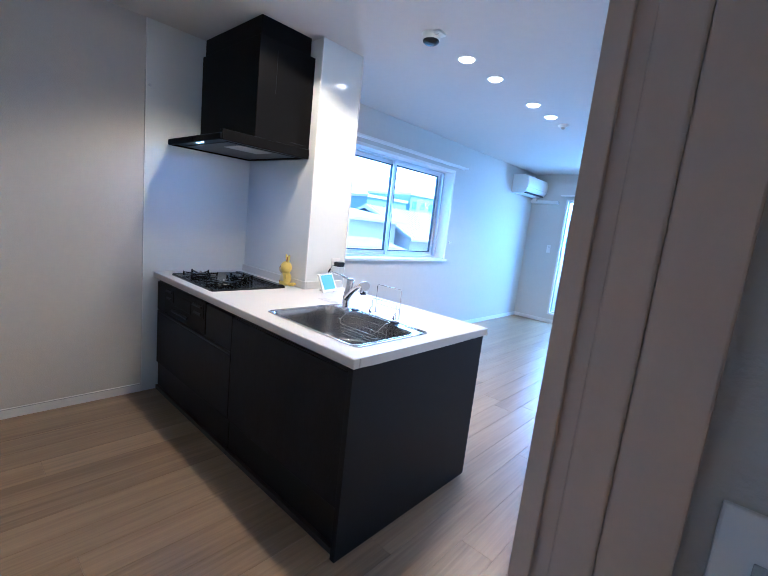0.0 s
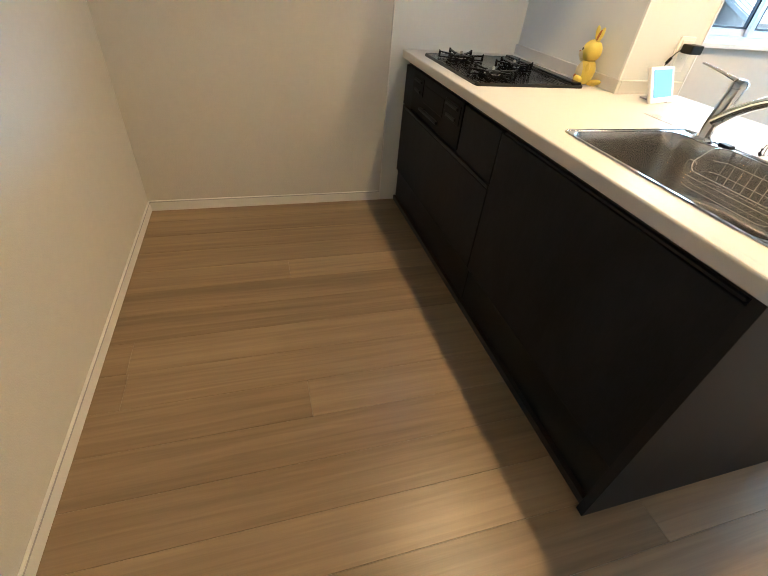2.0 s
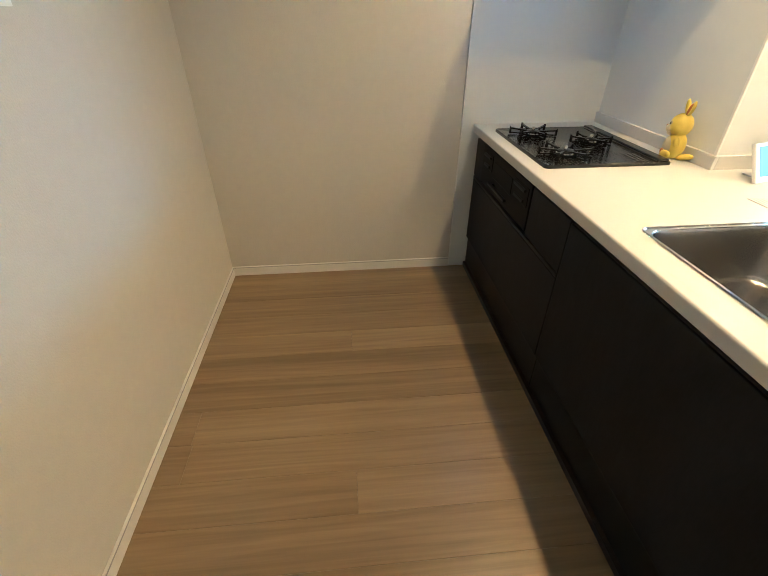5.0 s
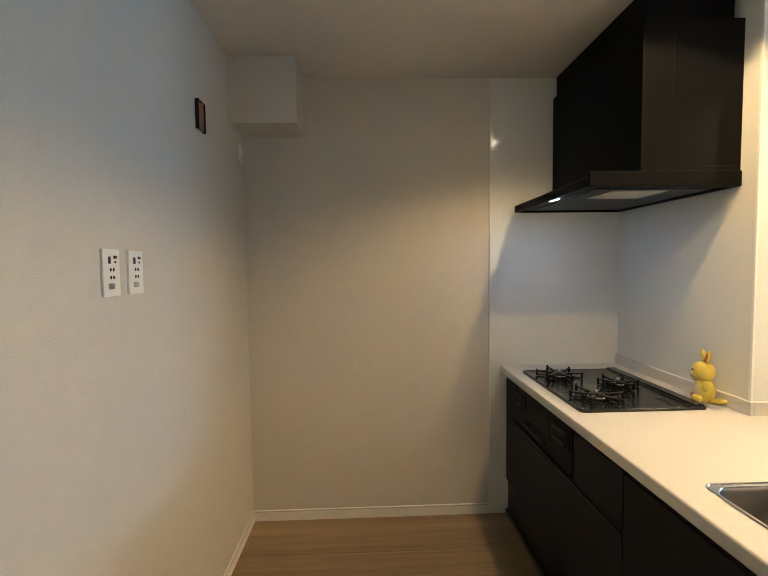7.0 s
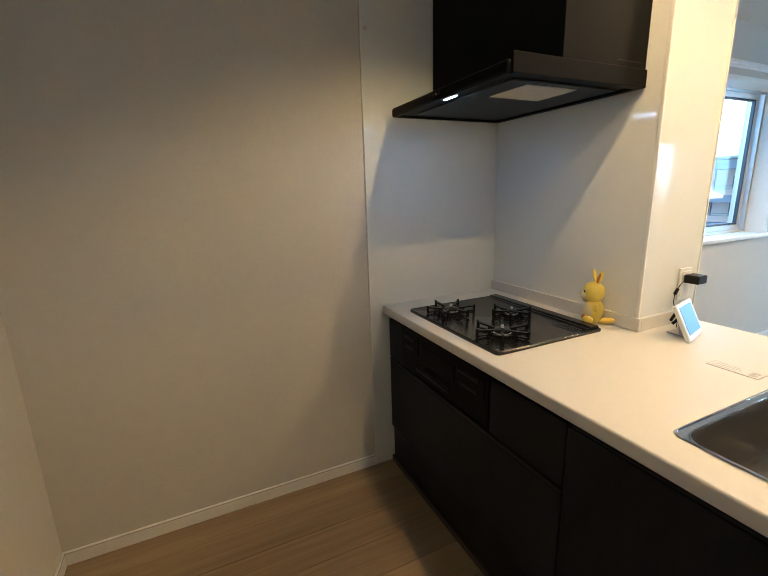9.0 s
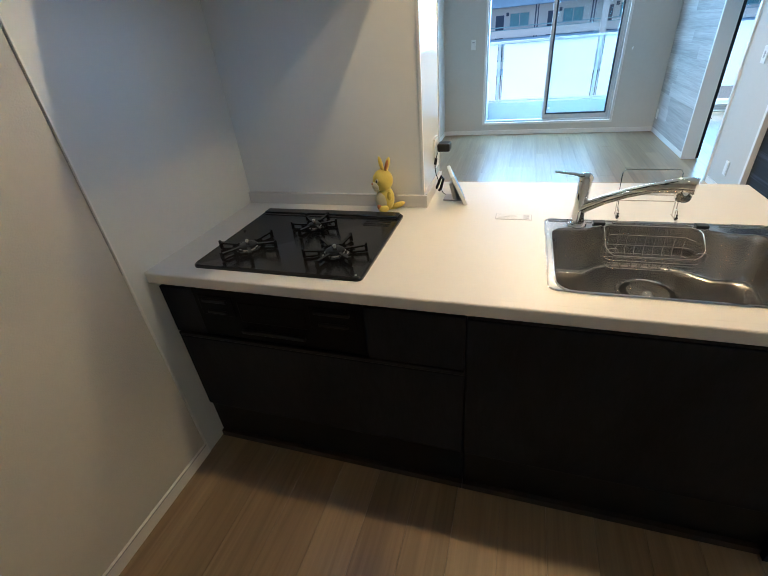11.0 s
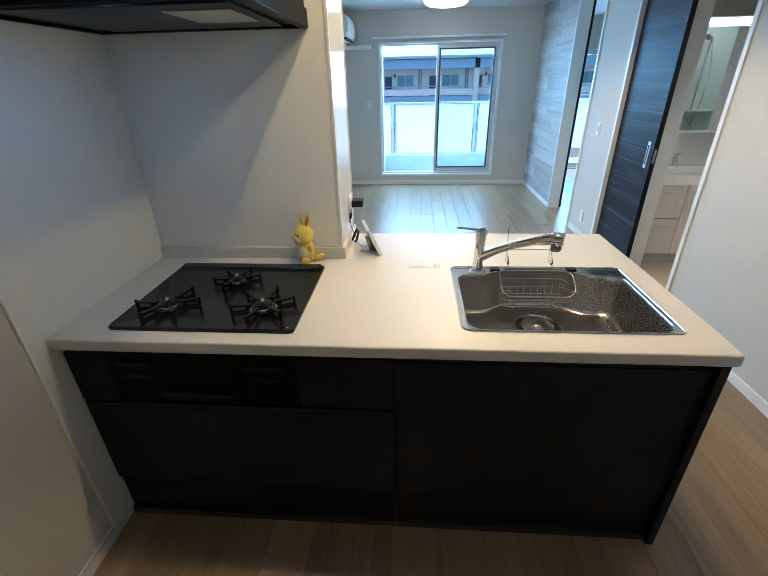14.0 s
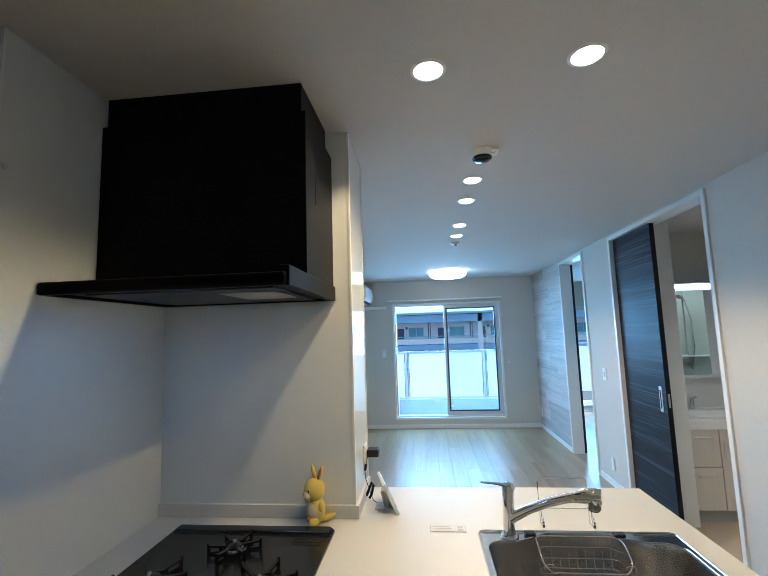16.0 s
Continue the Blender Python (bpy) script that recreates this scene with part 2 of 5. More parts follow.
def slab_with_holes(axis, a0, a1, us, vs, keep):
    """A plate between a0 and a1 along axis, made of the cells of the grid us x vs that keep(i, j) allows."""
    bm = bmesh.new()

    def put(a, u, v):
        p = [0, 0, 0]
        o = [k for k in range(3) if k != axis]
        p[axis], p[o[0]], p[o[1]] = a, u, v
        return p
    verts = {}

    def vt(s, i, j):
        if (s, i, j) not in verts:
            verts[s, i, j] = bm.verts.new(put((a0, a1)[s], us[i], vs[j]))
        return verts[s, i, j]
    ok = lambda i, j: 0 <= i < len(us) - 1 and 0 <= j < len(vs) - 1 and keep(i, j)
    for i in range(len(us) - 1):
        for j in range(len(vs) - 1):
            if not ok(i, j):
                continue
            for s in (0, 1):
                bm.faces.new((vt(s, i, j), vt(s, i + 1, j), vt(s, i + 1, j + 1), vt(s, i, j + 1)))
            for (di, dj, p, q) in ((-1, 0, (i, j), (i, j + 1)), (1, 0, (i + 1, j), (i + 1, j + 1)), (0, -1, (i, j), (i + 1, j)), (0, 1, (i, j + 1), (i + 1, j + 1))):
                if not ok(i + di, j + dj):
                    bm.faces.new((vt(0, *p), vt(0, *q), vt(1, *q), vt(1, *p)))
    return bm


def rounded(x0, y0, x1, y1, r, n=6):
    """The corner points of a rectangle with round corners, anticlockwise."""
    pts = []
    for cx, cy, a in ((x1 - r, y0 + r, -90), (x1 - r, y1 - r, 0), (x0 + r, y1 - r, 90), (x0 + r, y0 + r, 180)):
        for k in range(n + 1):
            t = radians(a + 90 * k / n)
            pts.append((cx + r * math.cos(t), cy + r * math.sin(t)))
    return pts


def loft(bm, loops, cap_first=False, cap_last=False):
    """Skins closed loops of the same number of points."""
    rows = [[bm.verts.new(p) for p in loop] for loop in loops]
    for A, B in zip(rows, rows[1:]):
        for k in range(len(A)):
            bm.faces.new((A[k], A[(k + 1) % len(A)], B[(k + 1) % len(A)], B[k]))
    if cap_first:
        bm.faces.new(rows[0][::-1])
    if cap_last:
        bm.faces.new(rows[-1])
    return bm


# ---- materials ----
WALLPAPER = shade("wallpaper", (0.575, 0.555, 0.505), 0.75, vary=0.03, scale=1.2, bump=0.32, bump_scale=210.0)
CEILING = shade("ceiling_paper", (0.62, 0.597, 0.56), 0.8, vary=0.03, scale=0.9, bump=0.3, bump_scale=190.0)
PANEL = shade("kitchen_panel", (0.735, 0.76, 0.745), 0.085, vary=0.015, scale=2.0, spread=0.15, bump=0.02, bump_scale=30.0)
TRIM = shade("white_trim", (0.76, 0.75, 0.72), 0.38, vary=0.03, scale=4.0)
JAMB = shade("door_jamb_film", (0.56, 0.43, 0.31), 0.42, vary=0.04, scale=5.0, bump=0.05, bump_scale=90.0)
OAK = grained("oak_floor", (0.172, 0.118, 0.066), (0.360, 0.262, 0.153), 1, 0.33, per_piece=0.45, bump=0.12, contrast=1.1, hairs=0.09, along=0.5, spec=0.5, flames=0.05)
PALE_FLOOR = shade("washroom_floor", (0.46, 0.38, 0.28), 0.5, vary=0.06, scale=5.0)
GAP = shade("joint_dark", (0.10, 0.072, 0.045), 0.8)
CABINET = grained("dark_cabinet_film", (0.0062, 0.0074, 0.0098), (0.0190, 0.0218, 0.0280), 2, 0.46, scale=0.6, per_piece=0.15, bump=0.08, spec=0.13, contrast=1.2, along=5.0)
PLINTH = grained("dark_brown_plinth_film", (0.018, 0.012, 0.008), (0.032, 0.022, 0.014), 0, 0.4, per_piece=0.1, bump=0.05)
END_PANEL = grained("charcoal_end_panel", (0.0062, 0.0076, 0.0108), (0.0098, 0.0116, 0.0158), 2, 0.5, per_piece=0.1, bump=0.06, scale=0.8, spec=0.22, contrast=0.7)
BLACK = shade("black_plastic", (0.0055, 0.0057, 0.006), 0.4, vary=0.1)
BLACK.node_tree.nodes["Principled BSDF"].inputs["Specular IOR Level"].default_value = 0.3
HOOD = shade("black_hood_enamel", (0.0050, 0.0050, 0.0053), 0.38, vary=0.08, scale=2.5, spread=0.06)
HOOD.node_tree.nodes["Principled BSDF"].inputs["Specular IOR Level"].default_value = 0.07
WORKTOP = shade("white_solid_surface", (0.595, 0.59, 0.57), 0.42, vary=0.012, scale=6.0, spread=0.03)
STEEL = shade("brushed_steel", (0.48, 0.465, 0.44), 0.24, 1.0, vary=0.02, scale=3.0, spread=0.04)
RIM_STEEL = shade("polished_rim_steel", (0.72, 0.71, 0.69), 0.16, 1.0, vary=0.02, scale=5.0)
CHROME = shade("chrome", (0.78, 0.78, 0.78), 0.06, 1.0, vary=0.02)
HOB_TOP = shade("hob_enamel", (0.012, 0.0125, 0.0136), 0.16, vary=0.25, scale=9.0, bump=0.05, bump_scale=500.0)
HOB_TOP.node_tree.nodes["Principled BSDF"].inputs["Specular IOR Level"].default_value = 0.32
IRON = shade("cast_iron", (0.005, 0.005, 0.005), 0.26, vary=0.2, bump=0.1, bump_scale=400.0)
BURNER = shade("burner_metal", (0.12, 0.11, 0.10), 0.3, 0.9, vary=0.2, scale=30.0)
FILTER = shade("hood_filter_cover", (0.42, 0.42, 0.41), 0.6, vary=0.15, scale=30.0, bump=0.3, bump_scale=120.0)
WHITE_PLASTIC = shade("white_plastic", (0.78, 0.78, 0.76), 0.35, vary=0.02)
GREY_PLASTIC = shade("grey_plastic", (0.40, 0.40, 0.40), 0.45, vary=0.05)
CLAY = shade("red_brown_plate", (0.23, 0.085, 0.045), 0.6, vary=0.1, scale=20.0)
YELLOW = shade("yellow_vinyl", (0.74, 0.58, 0.10), 0.48, vary=0.08, scale=18.0)
SILVER = shade("window_aluminium", (0.62, 0.64, 0.66), 0.4, 0.5, vary=0.04)
DARK_SASH = shade("dark_gasket", (0.035, 0.05, 0.07), 0.5, vary=0.1)
DARK_DOOR = grained("dark_striped_wood", (0.0045, 0.0055, 0.0095), (0.075, 0.085, 0.112), 1, 0.45, scale=1.3, per_piece=0.0, contrast=1.5, spec=0.2, bump=0.2, fibre=0.3, hairs=0.75, along=0.14, bias=0.14)
GREY_WOOD = grained("grey_wood_panel", (0.30, 0.29, 0.275), (0.56, 0.55, 0.53), 1, 0.5, scale=1.1, per_piece=0.55, bump=0.25, contrast=1.3, hairs=0.4, fibre=0.35, along=0.4)
VANITY = grained("pale_vanity_front", (0.56, 0.51, 0.45), (0.68, 0.63, 0.57), 2, 0.4, per_piece=0.3)
CERAMIC = shade("white_ceramic", (0.82, 0.82, 0.80), 0.12, vary=0.02)
TILE_GREEN = shade("bath_panel", (0.56, 0.62, 0.54), 0.25, vary=0.04)
MIRROR = shade("mirror", (0.86, 0.88, 0.87), 0.02, 1.0, vary=0.01)
WIRE = shade("steel_wire", (0.66, 0.64, 0.60), 0.24, 1.0, vary=0.05)
GLASS = clear_glass("window_glass")
FROST = frosted("frosted_balcony_glass", (0.86, 0.90, 0.92))
CONCRETE = shade("balcony_concrete", (0.52, 0.55, 0.58), 0.8, vary=0.12, scale=4.0, bump=0.3, bump_scale=80.0)
SCREEN = glow("display_screen", (0.18, 0.46, 0.80), 0.45)
LAMP_ON = glow("downlight_glow", (1.0, 0.80, 0.55), 18.0)
DOME = glow("ceiling_lamp_diffuser", (1.0, 0.95, 0.90), 5.5)
BATH_GLOW = glow("bath_lamp_diffuser", (1.0, 0.93, 0.85), 40.0)
SKY_GLOW = glow("bright_haze", (0.86, 0.94, 1.0), 2.6)
HOOD_LED = glow("hood_led", (0.60, 0.78, 1.0), 9.0)
TUBE_LAMP = glow("vanity_lamp_glow", (0.95, 0.96, 1.0), 5.0)
OUT_WALL = shade("pale_render", (0.82, 0.82, 0.80), 0.85, vary=0.06, scale=1.0, bump=0.2, bump_scale=40.0)
OUT_BAND = shade("blue_grey_band", (0.34, 0.51, 0.70), 0.7, vary=0.08, scale=1.5)
OUT_ROOF = shade("pale_metal_roof", (0.34, 0.54, 0.60), 0.45, vary=0.06, scale=1.0)
OUT_GLASS = shade("far_window_glass", (0.18, 0.40, 0.48), 0.08, vary=0.15, scale=2.0)
OUT_DOOR = shade("far_door", (0.07, 0.10, 0.16), 0.5, vary=0.1)
ROOF_TILE = shade("grey_green_roof_tile", (0.60, 0.66, 0.68), 0.6, vary=0.08, scale=3.0, per_piece=0.2)
GROUND = shade("asphalt_ground", (0.10, 0.10, 0.10), 0.9, vary=0.2, scale=0.7, bump=0.3, bump_scale=50.0)

# ---- walls, ceiling, openings ----
WIN_Y0, WIN_Y1, WIN_Z0, WIN_Z1 = 1.57, 3.455, 0.962, 2.065
BAL_X0, BAL_X1, BAL_Z0, BAL_Z1 = 0.577, 2.312, 0.165, 2.012
DOOR_TOP = 2.385
E2 = EAST + 0.11


def structure(name, bm, material, label, category):
    return solid(name, bm, material, label, category, kind="structure")


wall_west = structure("wall_west", slab_with_holes(0, -0.28, WEST, [SOUTH - 0.12, WIN_Y0, WIN_Y1, NORTH + 0.16], [-0.2, WIN_Z0, WIN_Z1, HIGH + 0.05], lambda i, j: not (i == 1 and j == 1)), WALLPAPER, "white embossed wallpaper wall with a wide window", "wall")
wall_north = structure("wall_north", slab_with_holes(1, NORTH, NORTH + 0.16, [WEST, BAL_X0, BAL_X1, E2], [-0.2, BAL_Z0, BAL_Z1, HIGH + 0.05], lambda i, j: not (i == 1 and j == 1)), WALLPAPER, "white wallpaper wall around the balcony door", "wall")
wall_south = structure("wall_south", box(WEST, SOUTH - 0.12, -0.2, 5.2, SOUTH, HIGH + 0.05), WALLPAPER, "plain white embossed wallpaper wall behind the kitchen", "wall")
DY = [SOUTH, -1.335, -0.60, 1.69, 3.04, 3.715, 4.49, NORTH]
wall_east = structure("wall_east", slab_with_holes(0, EAST, E2, DY, [-0.2, -0.02, DOOR_TOP, HIGH + 0.05], lambda i, j: not (i in (1, 3, 5) and j == 1)), WALLPAPER, "white wallpaper wall with three tall door openings", "wall")
structure("ceiling", box(-0.17, SOUTH - 0.12, HIGH, 6.2, NORTH + 0.16, HIGH + 0.12), CEILING, "flat white papered ceiling", "ceiling")
structure("column", box(WEST, 0.671, -0.1, 0.790, 1.002, HIGH), WALLPAPER, "white wallpapered wall stub beside the worktop", "wall")

# the closed rooms beyond
structure("wall_corridor_north", box(E2, -0.60, -0.1, 5.2, -0.48, HIGH), WALLPAPER, "white wallpaper wall of the corridor", "wall")
structure("wall_corridor_end", box(5.2, SOUTH - 0.12, -0.1, 5.3, -0.48, HIGH), WALLPAPER, "white wallpaper wall closing the corridor", "wall")
structure("wall_washroom_south", box(E2, 0.78, -0.1, 4.16, 0.88, HIGH), WALLPAPER, "white wall of the washroom", "wall")
structure("wall_washroom_north", box(E2, 3.10, -0.1, 6.2, 3.20, HIGH), WALLPAPER, "white wall behind the washstand", "wall")
structure("wall_washroom_stub", box(3.0, 2.56, -0.1, 3.135, 3.10, HIGH), TRIM, "cream wall stub beside the washstand", "wall")
structure("wall_washroom_east", slab_with_holes(0, 4.16, 4.26, [0.0, 1.05, 2.15, 3.10], [-0.1, 0.0, 2.05, HIGH], lambda i, j: not (i == 1 and j == 1)), WALLPAPER, "white wall with the bathroom doorway", "wall")
structure("wall_bath_south", box(4.26, 0.0, -0.1, 6.1, 0.1, HIGH), TILE_GREEN, "pale green bathroom wall panel", "wall")
structure("wall_bath_east", box(6.0, 0.1, -0.1, 6.1, 3.10, HIGH), TILE_GREEN, "pale green bathroom wall panel", "wall")
structure("wall_bath_north", box(4.26, 2.4, -0.1, 6.0, 2.5, HIGH), TILE_GREEN, "pale green bathroom wall panel", "wall")
BED_N = 7.1
structure("wall_bedroom_north", slab_with_holes(1, BED_N, BED_N + 0.15, [EAST, 3.45, 5.1, 6.2], [-0.2, 0.02, 1.95, HIGH + 0.05], lambda i, j: not (i == 1 and j == 1)), WALLPAPER, "white bedroom wall with a window", "wall")
structure("wall_bedroom_west", box(EAST, NORTH + 0.16, -0.2, E2, BED_N, HIGH + 0.05), OUT_WALL, "pale rendered outer wall", "wall")
structure("wall_bedroom_east", box(6.1, 3.2, -0.2, 6.2, BED_N, HIGH), WALLPAPER, "white bedroom wall", "wall")
structure("ceiling_bedroom", box(EAST, NORTH + 0.16, HIGH, 6.2, BED_N + 0.15, HIGH + 0.12), CEILING, "flat white papered ceiling", "ceiling")

# skirting boards
bb = bmesh.new()
T, BH = 0.009, 0.06
bx(bb, WEST, SOUTH, 0, WEST + T, -0.068, BH, 0.002)
bx(bb, WEST + T, SOUTH, 0, EAST - 0.02, SOUTH + T, BH, 0.002)
bx(bb, WEST, 1.004, 0, WEST + T, NORTH, BH, 0.002)
bx(bb, WEST + T, NORTH - T, 0, EAST - T, NORTH, BH, 0.002)
bx(bb, EAST - T, -0.568, 0, EAST, 1.668, BH, 0.002)
bx(bb, EAST - T, 3.07, 0, EAST, 3.68, BH, 0.002)
bx(bb, EAST - T, 4.525, 0, EAST, NORTH - T, BH, 0.002)
bx(bb, E2 + 0.04, -0.609, 0, 5.2, -0.60, BH, 0.002)
bx(bb, WEST + T, 1.002, 0, 0.80, 1.011, BH, 0.002)
structure("baseboard", bb, TRIM, "thin white skirting board", "baseboard")
bb = bmesh.new()
bx(bb, WEST + 0.0005, SOUTH + T, 0.053, WEST + T + 0.0025, -0.068, 0.0565, 0.0008)
bx(bb, WEST + T, SOUTH + 0.0005, 0.053, EAST - 0.02, SOUTH + T + 0.0025, 0.0565, 0.0008)
structure("trim", bb, GREY_PLASTIC, "fine shadow bead along the skirting", "trim")


def door_lining(name, y0, y1, label):
    """The white lining of a tall opening in the east wall."""
    t = thing(name, (EAST, (y0 + y1) / 2, 0), label, "door frame", kind="structure")
    a, c = EAST - 0.014, E2 + 0.014
    part("jamb", box(a, y0 - 0.012, 0, c, y0 + 0.022, DOOR_TOP - 0.0225, 0.002), TRIM, t)
    part("jamb", box(a, y1 - 0.022, 0, c, y1 + 0.012, DOOR_TOP - 0.0225, 0.002), TRIM, t)
    part("head", box(a, y0 - 0.012, DOOR_TOP - 0.022, c, y1 + 0.012, DOOR_TOP + 0.012, 0.002), TRIM, t)
    return t


door_lining("door_1", 1.69, 3.04, "white lining of the washroom opening")
door_lining("door_2", 3.715, 4.49, "white lining of the bedroom opening")

# the kitchen doorway that the walk starts in
kd = thing("door_3", (EAST, -0.97, 0), "grey-white film-wrapped jamb of the kitchen doorway", "door frame", kind="structure")
part("jamb", box(2.863, -0.630, 0, 2.883, -0.595, DOOR_TOP, 0.0015), JAMB, kd)
part("groove", box(2.883, -0.624, 0, 2.898, -0.595, DOOR_TOP), JAMB, kd)
part("jamb", box(2.898, -0.630, 0, 2.933, -0.595, DOOR_TOP, 0.003, 3), JAMB, kd)
part("jamb", box(2.933, -0.628, 0, 2.984, -0.595, DOOR_TOP, 0.002), JAMB, kd)
part("jamb", box(2.851, -1.347, 0, 2.984, -1.313, DOOR_TOP, 0.002), JAMB, kd)
part("head", box(2.851, -1.347, DOOR_TOP - 0.02, 2.984, -0.595, DOOR_TOP + 0.012, 0.002), JAMB, kd)


NAVY = shade("navy_rocker", (0.03, 0.04, 0.07), 0.3)


def wall_plate(name, base, normal, w, h, label, rockers, category="switch"):
    """A flat switch or socket plate; normal is one of +x, -x, +y, -y."""
    t = thing(name, base, label, category)
    x, y, z = base

    def put(u0, v0, u1, v1, d0, d1, bev):
        if normal == "+y":
            return box(x + u0, y + d0, z + v0, x + u1, y + d1, z + v1, bev)
        if normal == "-y":
            return box(x + u0, y - d1, z + v0, x + u1, y - d0, z + v1, bev)
        if normal == "-x":
            return box(x - d1, y + u0, z + v0, x - d0, y + u1, z + v1, bev)
        return box(x + d0, y + u0, z + v0, x + d1, y + u1, z + v1, bev)
    part("plate", put(-w / 2, -h / 2, w / 2, h / 2, 0, 0.008, 0.002), WHITE_PLASTIC, t)
    for nm, u, v, a, b, mt in rockers:
        part(nm, put(u - a / 2, v - b / 2, u + a / 2, v + b / 2, 0.006, 0.0105, 0.001), mt, t)
    return t


SOCKET = [("rocker", 0.010, 0.032, 0.008, 0.018, NAVY), ("socket_slot", -0.010, 0.040, 0.003, 0.008, BLACK), ("socket_slot", -0.018, 0.040, 0.003, 0.008, BLACK), ("earth_hole", -0.014, 0.027, 0.005, 0.005, BLACK), ("earth_post", 0.010, -0.034, 0.013, 0.015, GREY_PLASTIC), ("socket_slot", -0.006, 0.008, 0.003, 0.009, BLACK), ("socket_slot", 0.006, 0.008, 0.003, 0.009, BLACK), ("socket_slot", -0.006, -0.012, 0.003, 0.009, BLACK), ("socket_slot", 0.006, -0.012, 0.003, 0.009, BLACK), ("earth_flap", 0.004, -0.034, 0.022, 0.014, GREY_PLASTIC)]
for xx in (1.160, 1.050):
    wall_plate("socket_plate", (xx, SOUTH, 1.403), "+y", 0.068, 0.12, "white double wall socket with an earth flap", SOCKET, "socket")
wall_plate("light_switch", (EAST, 3.385, 1.08), "-x", 0.07, 0.12, "white rocker light switch on the wall", [("rocker", 0, 0, 0.022, 0.05, GREY_PLASTIC)])
wall_plate("wall_socket", (EAST, 3.365, 0.22), "-x", 0.07, 0.12, "white low blank socket cover on the wall", [("cover", 0, 0, 0.05, 0.1, WHITE_PLASTIC)], "socket")
wall_plate("wall_socket", (EAST - 0.004, 5.80, 0.24), "-x", 0.07, 0.12, "white low socket cover on the grey wood wall", [("cover", 0, 0, 0.05, 0.1, WHITE_PLASTIC)], "socket")
wall_plate("remote_holder", (0.393, NORTH, 1.215), "-y", 0.06, 0.125, "white air conditioner remote in its wall holder", [("remote", 0, -0.008, 0.045, 0.075, WHITE_PLASTIC), ("display", 0, 0.03, 0.03, 0.018, GREY_PLASTIC)], "remote")
wall_plate("corridor_switch", (3.037, -0.60, 1.105), "-y", 0.07, 0.12, "white rocker light switch in the corridor", [("rocker", 0, 0, 0.022, 0.05, GREY_PLASTIC)])
wall_plate("vent_cover", (0.045, SOUTH, 2.005), "+y", 0.05, 0.085, "small white blanking plate near the corner", [("screw", 0, 0.03, 0.006, 0.006, GREY_PLASTIC), ("screw", 0, -0.03, 0.006, 0.006, GREY_PLASTIC)], "plate")
rp = thing("air_supply_plate", (0.557, SOUTH, 1.951), "red-brown plate with a dark rim on the wall", "plate")
part("plate", box(0.527, SOUTH, 1.955, 0.587, SOUTH + 0.008, 2.061, 0.001), CLAY, rp)
part("rim", bx(bx(box(0.523, SOUTH, 1.951, 0.527, SOUTH + 0.014, 2.065), 0.587, SOUTH, 1.951, 0.591, SOUTH + 0.014, 2.065), 0.527, SOUTH, 2.061, 0.587, SOUTH + 0.014, 2.065), BLACK, rp)
structure("pipe_box", box(WEST, SOUTH, 2.105, 0.205, -1.066, HIGH, 0.003), WALLPAPER, "wallpapered pipe casing below the ceiling", "pipe box")

# glossy kitchen panels
panel_w = structure("wall_panel_west", box(WEST, -0.060, 0.0, WEST + 0.005, 0.666, HIGH), PANEL, "glossy white kitchen wall panel", "panel")
panel_n = structure("wall_panel_column", bx(box(WEST + 0.005, 0.666, 0.0, 0.790, 0.671, HIGH), 0.790, 0.666, 0.0, 0.795, 1.002, HIGH), PANEL, "glossy white panel round the wall stub", "panel")
tr = bmesh.new()
bx(tr, WEST, -0.0665, 0.0, WEST + 0.009, -0.060, HIGH, 0.001)
bx(tr, 0.787, 0.661, 0.0, 0.799, 0.6705, HIGH, 0.003, 3)
bx(tr, 0.790, 0.998, 0.0, 0.799, 1.006, HIGH, 0.002)
structure("trim_panel_edge", tr, WHITE_PLASTIC, "slim white edge trim of the kitchen panels", "trim")
# grey strip stands in for the shade in the panel's edge gap
gr = box(WEST, -0.0683, 0.88, WEST + 0.003, -0.0664, HIGH - 0.3)
structure("trim_joint", gr, GREY_PLASTIC, "narrow grey strip painting the shaded gap beside the kitchen panel", "trim")
sc = bmesh.new()
for yy, zz in ((-0.039, 2.036),):
    lathe(sc, 0, 0, [(0, 0.004), (0.008, 0.004), (0.010, 0.0)], 16)
    bmesh.ops.transform(sc, matrix=pose(WEST + 0.005, yy, zz, 0, 90, 0), verts=sc.verts[:])
solid("panel_cap", sc, SILVER, "small round metal screw cap on the panel", "screw cap")

# ---- west window ----
win = thing("window_1", (0, 2.43, WIN_Z0), "white sliding window with dark gaskets and a screen", "window", kind="structure")


def bars(y0, z0, y1, z1, x0, x1, w, bev=0.002):
    b = bmesh.new()
    bx(b, x0, y0, z0, x1, y0 + w, z1, bev)
    bx(b, x0, y1 - w, z0, x1, y1, z1, bev)
    bx(b, x0, y0 + w, z0, x1, y1 - w, z0 + w, bev)
    bx(b, x0, y0 + w, z1 - w, x1, y1 - w, z1, bev)
    return b


